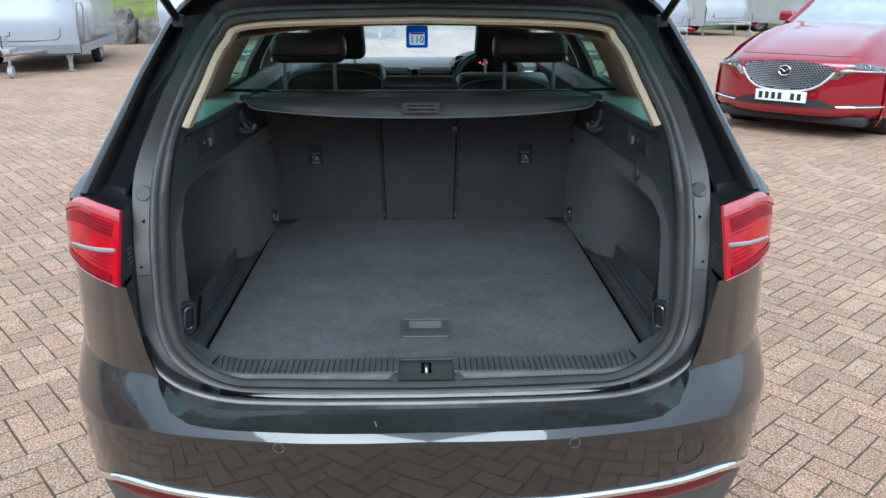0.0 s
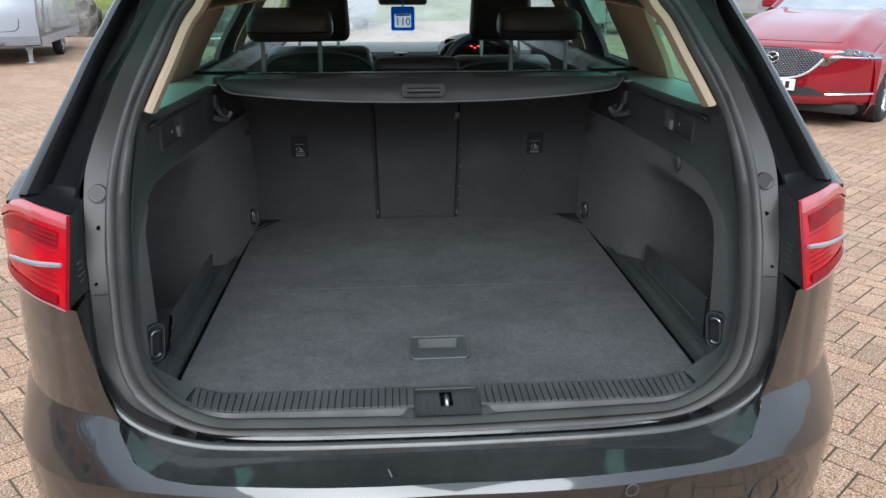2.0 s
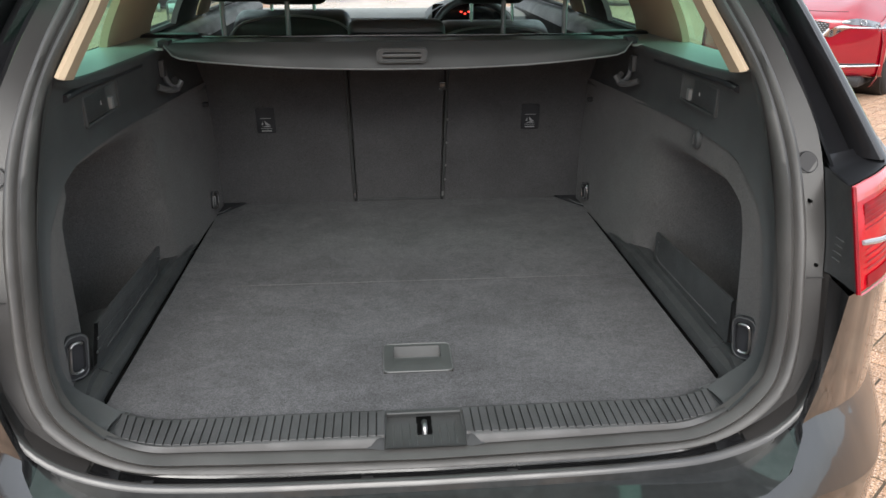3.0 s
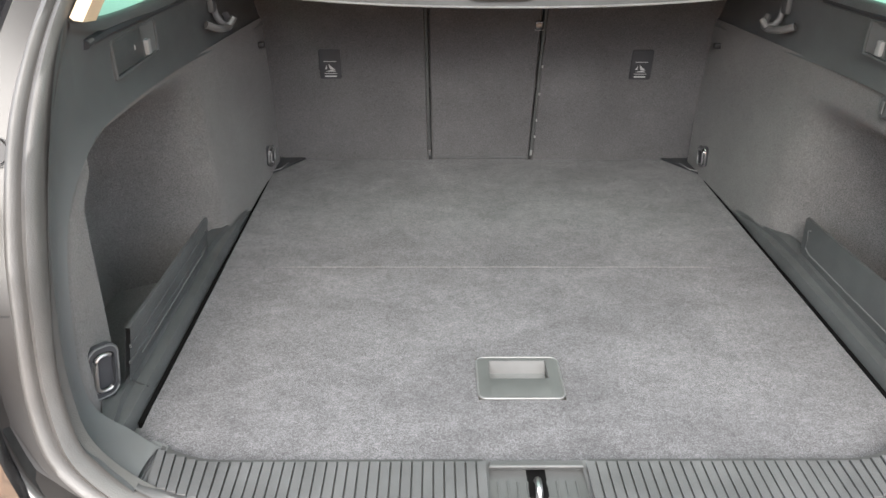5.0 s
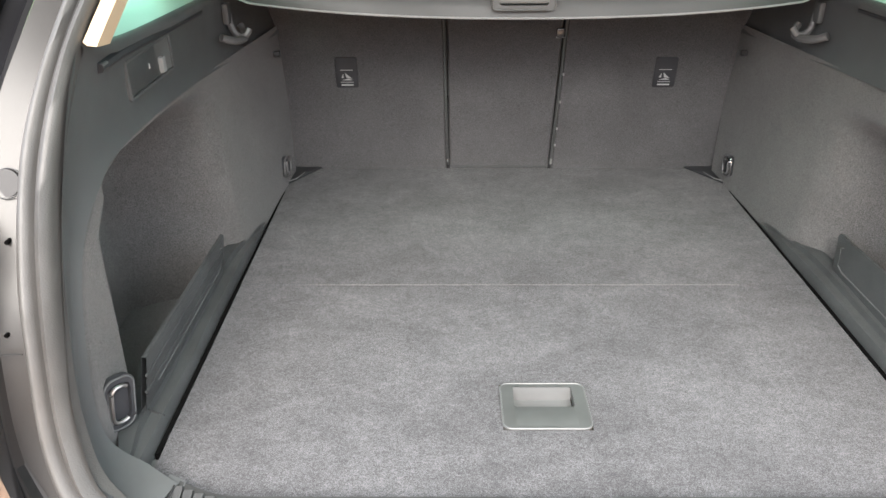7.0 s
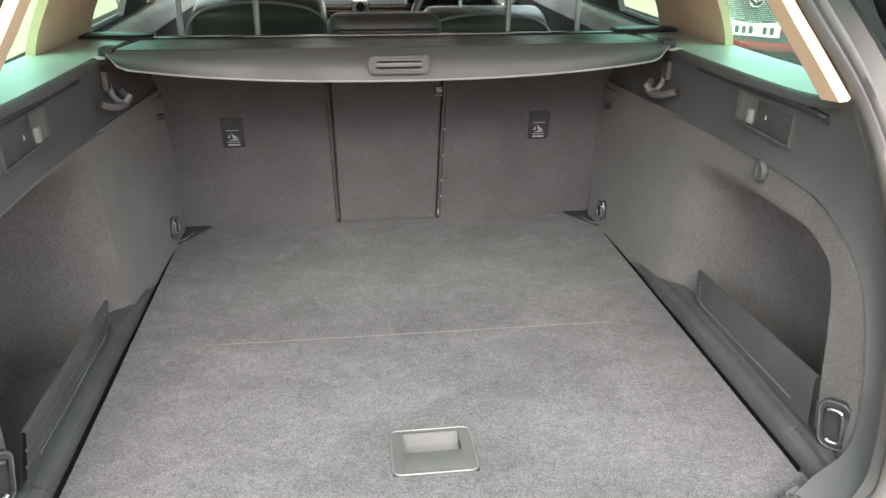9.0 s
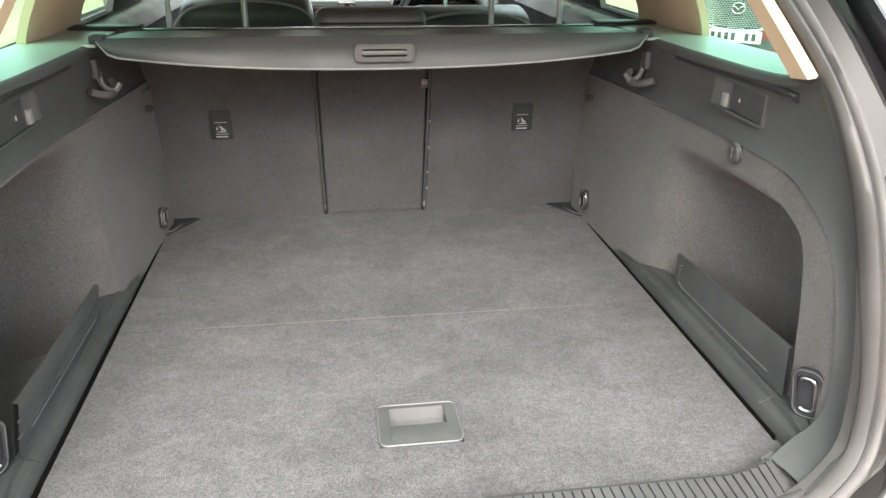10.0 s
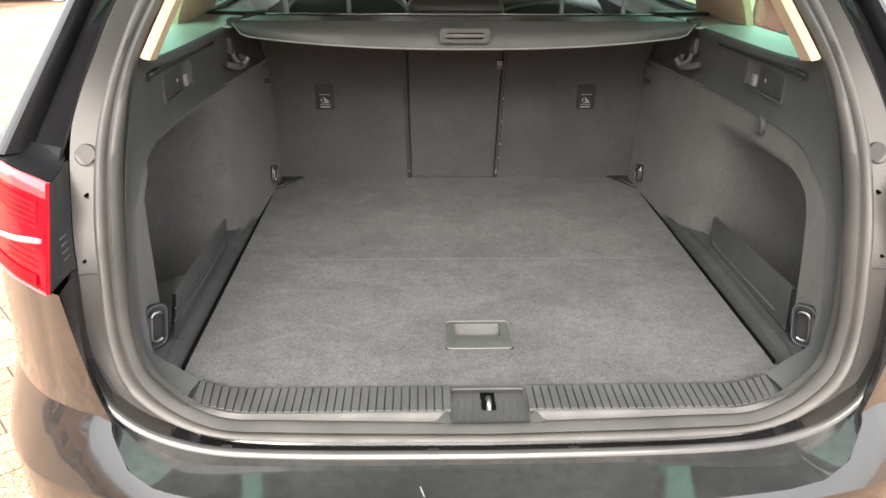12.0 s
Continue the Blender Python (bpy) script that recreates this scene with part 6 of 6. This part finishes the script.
# ---- touring caravans ----
def caravan(m, mat, name_label, length=5.2, hitch=True):
    cv = thing("caravan", name_label, "caravan", m, "caravans on the yard")
    w = 1.12

    prof = [(.00, .36), (-.04, .60), (-.05, .95), (.05, 1.25), (.30, 1.95), (.62, 2.42), (1.10, 2.56)]
    rows = []
    xs_ = [-w + 2 * w * i / 16 for i in range(17)]
    for y, z in [(p.y, p.z) for p in spline([(0, a, b) for a, b in prof], 4)]:
        rows.append([(x, y + .16 * (abs(x) / w) ** 4, z) for x in xs_])
    part("front", loft(rows), mat, cv, "smooth moulded front", sharp=60)
    part("front_window", block(0, .33, 1.72, 1.5, .03, .46, .06, 3, m=Euler((radians(-22), 0, 0)).to_matrix().to_4x4()), BLACK_GLOSS, cv, "dark front window")
    for s in (-1, 1):
        side = part("side", loft([[(s * w, y, z) for y in (.16, .3, 1.2, 2.4, 3.6, length)] for z in (.36, .8, 1.4, 2.0, 2.54)]), VAN_SIDE, cv, "flat glossy side wall")
        part("skirt", loft([[(s * (w + .012), y, z) for y in (.2, length)] for z in (.34, .50)]), PALE_PLASTIC, cv, "pale skirt")
        part("side_window", block(s * (w + .01), 1.5, 1.70, .03, 1.1, .55, .012), BLACK_GLOSS, cv)
        part("locker", block(s * (w + .008), 1.05, .78, .02, .60, .46, .008), VAN_WHITE, cv)
        part("grab_rail", pipe([(s * (w + .03), .62, .62), (s * (w + .06), .62, .70), (s * (w + .06), .62, 1.2), (s * (w + .03), .62, 1.28)], .018, 6), PALE_PLASTIC, cv)
        make_wheel(cv, Matrix.Translation((s * (w - .10), 2.65, .31)) @ Matrix.Rotation(radians(90 * s), 4, "Z"), .31, .18, 5)
        leg = part("steady_leg", prism([(-.09, .36), (.09, .36), (.04, .22), (.035, .03), (-.035, .03), (-.04, .22)], "y", .40, .44), GALV, cv, "galvanised corner steady")
        leg.location = (s * .86, 0, 0)
        ft = part("foot", block(s * .86, .42, .022, .16, .14, .02, .006), GALV, leg)
        ft.location = (-s * .86, 0, 0)
    part("roof", loft([[(x, y, 2.56 - .06 * (abs(x) / w) ** 6) for x in xs_] for y in (1.1, 3, length)]), mat, cv)
    part("back", block(0, length, 1.46, 2 * w, .06, 2.2, .02), mat, cv)
    part("floor_pan", block(0, length / 2 + .1, .37, 2 * w - .06, length - .1, .06), BLACK_INK, cv)
    pz, py = [q.z for q in spline([(0, a, b) for a, b in prof], 4)], [q.y for q in spline([(0, a, b) for a, b in prof], 4)]
    part("locker_door", pipe([(x, interp(z, pz, py) + .16 * (abs(x) / w) ** 4 - .002, z) for x, z in ((-.84, 2.0), (-.84, 1.4), (-.84, .80), (-.82, .68), (-.76, .62), (-.4, .60), (0, .595), (.4, .60), (.76, .62), (.82, .68), (.84, .80), (.84, 1.4), (.84, 2.0))], .007, 5), DARK_RUBBER, cv)
    part("lower_panel", loft([[(x, interp(z, pz, py) + .16 * (abs(x) / w) ** 4 - .006, z) for x in xs_] for z in (.37, .44, .52)]), VAN_GREY, cv, "grey lower front panel")
    part("front_reflector", rod((-w + .24, -.035, .70), (-w + .24, -.052, .70), .03, n=14), RED_LENS, cv)
    if hitch:
        for s in (-1, 1):
            part("drawbar", rod((s * .62, .2, .42), (s * .04, -1.05, .42), .035, n=8), GALV, cv, "galvanised drawbar")
        part("hitch_cover", block(0, -.72, .47, .34, .62, .10, .03), PALE_PLASTIC, cv)
        part("coupling", block(0, -1.14, .46, .09, .26, .10, .03), RED_DEEP, cv, "red coupling head")
        part("brake_lever", pipe([(.05, -.95, .48), (.05, -1.0, .62), (.05, -.96, .74)], .014, 6), BLACK_GLOSS, cv)
        jk = part("jockey_post", rod((.10, -.88, .10), (.10, -.88, .72), .024, n=10), GALV, cv, "jockey wheel post")
        part("jockey_wheel", rod((.06, -.86, .11), (.14, -.86, .11), .11, n=20), PALE_PLASTIC, jk)
        part("crank", pipe([(.10, -.88, .72), (.18, -.88, .74), (.18, -.88, .80)], .010, 6), BLACK_GLOSS, jk)
    return cv


def stand(x, y, turn):
    return Matrix.Translation((x, y, ground_z(y))) @ TILT_M @ Matrix.Rotation(radians(turn), 4, "Z")


caravan(stand(-7.55, 13.35, 13), VAN_SILVER, "silver-grey caravan standing on its steadies")
caravan(stand(-6.2, 21.3, 16), VAN_WHITE, "white caravan further along the yard")
caravan(stand(7.44, 22.2, 28), VAN_SILVER, "silver-grey caravan with its drawbar to the front")
caravan(stand(11.6, 27.6, 28), VAN_WHITE, "white caravan beside its silver neighbour")
# The next two are never in view: added so the bumper mirrors something.
caravan(stand(-8.5, -12.0, 165), VAN_WHITE, "unseen white caravan added behind the estate car for reflections")
caravan(stand(-3.6, -13.0, 184), VAN_SILVER, "unseen silver-grey caravan added behind the estate car for reflections")
caravan(stand(-1.5, 26.0, 8), VAN_WHITE, "white caravan across the yard")
caravan(stand(16.4, 29.0, 28), VAN_SILVER, "silver-grey caravan at the end of the row")

# ---- unseen sales buildings along one side of the yard and behind the camera ----
def make_hall(m):
    hall = thing("building", "unseen low orange-brown brick sales building with white-framed windows", "building", m, "sales buildings round the yard")
    part("wall", block(0, -3, 2.7, 44, 6, 5.4, .03), WALL_BRICK, hall, "orange-brown brick wall")
    part("roof", loft([[(x, y, z) for x in (-22.5, 22.5)] for y, z in ((.5, 5.3), (.5, 5.45), (-3, 7.2), (-6.5, 5.45), (-6.5, 5.3))]), VAN_GREY, hall, "grey sheet roof")
    part("fascia", block(0, .06, 4.95, 44.6, .14, .60, .02), PLATE_WHITE, hall, "white fascia board")
    part("plinth", block(0, .03, .30, 44.2, .10, .60, .02), VAN_GREY, hall, "pale rendered plinth")
    for i in range(9):
        win = part("window", frame_plate(rounded(-19 + 4.7 * i, 1.9, 2.6, 2.0, .03), rounded(-19 + 4.7 * i, 1.9, 2.4, 1.8, .02), "y", .0, .08), PLATE_WHITE, hall, "white window frame")
        part("pane", block(-19 + 4.7 * i, .02, 1.9, 2.42, .02, 1.82), BLACK_GLOSS, win)
        part("mullion", block(-19 + 4.7 * i, .04, 1.9, .07, .05, 1.82), PLATE_WHITE, win)


make_hall(Matrix.Translation((-26, -13, ground_z(-13))) @ Matrix.Rotation(radians(-90), 4, "Z"))
# Added out of view to hide low sky and darken the car's reflections.
make_hall(Matrix.Translation((9, -25, ground_z(-25))))

# ---- grass bank, rocks and trees ----
bank = bmesh.new()
rng = random.Random(8)


def bank_pt(a, b):
    x = -60 + 120 * a
    y = 23.4 + 9.0 * smooth(-6.5, -2.5, x) + 30 * b
    return Vector((x, y + .6 * math.sin(x * .7), ground_z(y) + 4.2 * smooth(0, .55, b) + .25 * noise.noise(Vector((x * .4, y * .4, 0))) * smooth(0, .1, b)))


tagged(part("grass_bank", grid(bank_pt, 90, 30), GRASS, None), "green grass bank behind the yard", "grass", kind="structure")


def rock(x, y, sx, sy, sz, seed):
    bm = bmesh.new()
    bmesh.ops.create_icosphere(bm, subdivisions=4, radius=1)
    for v in bm.verts:
        d = v.co.normalized()
        f = 1 + .28 * noise.noise(d * 1.6 + Vector((seed, 0, 0))) + .10 * noise.noise(d * 5 + Vector((0, seed, 0)))
        v.co = Vector((max(-.8, min(.8, d.x * f)) * sx, max(-.8, min(.8, d.y * f)) * sy, max(-.75, min(.8, d.z * f)) * sz))
    ob = part("rock", bm, ROCK, None, sharp=25)
    ob.location = (x, y, ground_z(y) + sz * .55)
    return tagged(ob, "rough grey boulder at the foot of the grass bank", "rock", "rocks along the bank")


for i, (x, y, sx, sy, sz) in enumerate(((-9.3, 23.0, .85, .6, .75), (-8.1, 23.3, .6, .6, .55), (-10.8, 23.4, .8, .6, .6), (-6.7, 23.8, .7, .6, .5), (-5.6, 25.0, .8, .6, .6), (5.4, 32.2, .7, .6, .5), (6.7, 32.3, .8, .6, .55))):
    rock(x, y, sx, sy, sz, i * 3.1)


def tree(x, y, h, seed):
    t = thing("tree", "leafy green tree beyond the grass bank", "tree", Matrix.Translation((x, y, ground_z(y) + 3.2)), "trees on the bank")
    rg = random.Random(seed)
    bm = bmesh.new()
    rod((0, 0, -.5), (0, 0, h * .55), h * .03, h * .012, 8, bm)
    tips = []
    for i in range(14):
        z = h * rg.uniform(.25, .6)
        a = rg.uniform(0, 6.28)
        l = h * rg.uniform(.18, .34)
        e = Vector((math.cos(a) * l, math.sin(a) * l, z + l * rg.uniform(.5, 1.1)))
        rod((0, 0, z), e, h * .010, h * .003, 5, bm)
        tips.append(e)
    part("trunk", bm, BARK, t)
    vs, fs = [], []
    for e in tips:
        for _ in range(220):
            c = e + Vector((rg.gauss(0, 1), rg.gauss(0, 1), rg.gauss(0, .8))) * h * .085
            d = Vector((rg.uniform(-1, 1), rg.uniform(-1, 1), rg.uniform(-1, 1))).normalized()
            q = d.orthogonal().normalized()
            r_ = h * .016
            b0 = len(vs)
            vs += [c - q * r_, c + d.cross(q) * r_ * .6, c + q * r_, c - d.cross(q) * r_ * .6]
            fs.append((b0, b0 + 1, b0 + 2, b0 + 3))
    me = bpy.data.meshes.new("crown")
    me.from_pydata([tuple(v) for v in vs], [], fs)
    me.materials.append(LEAF)
    cr = new("crown", me)
    cr.parent = t
    return t


for i, (x, y, h) in enumerate(((-16, 40, 8), (-6, 42, 7), (1.5, 41, 8), (8, 43, 7.5), (17, 41, 8.5))):
    tree(x, y, h, 20 + i)
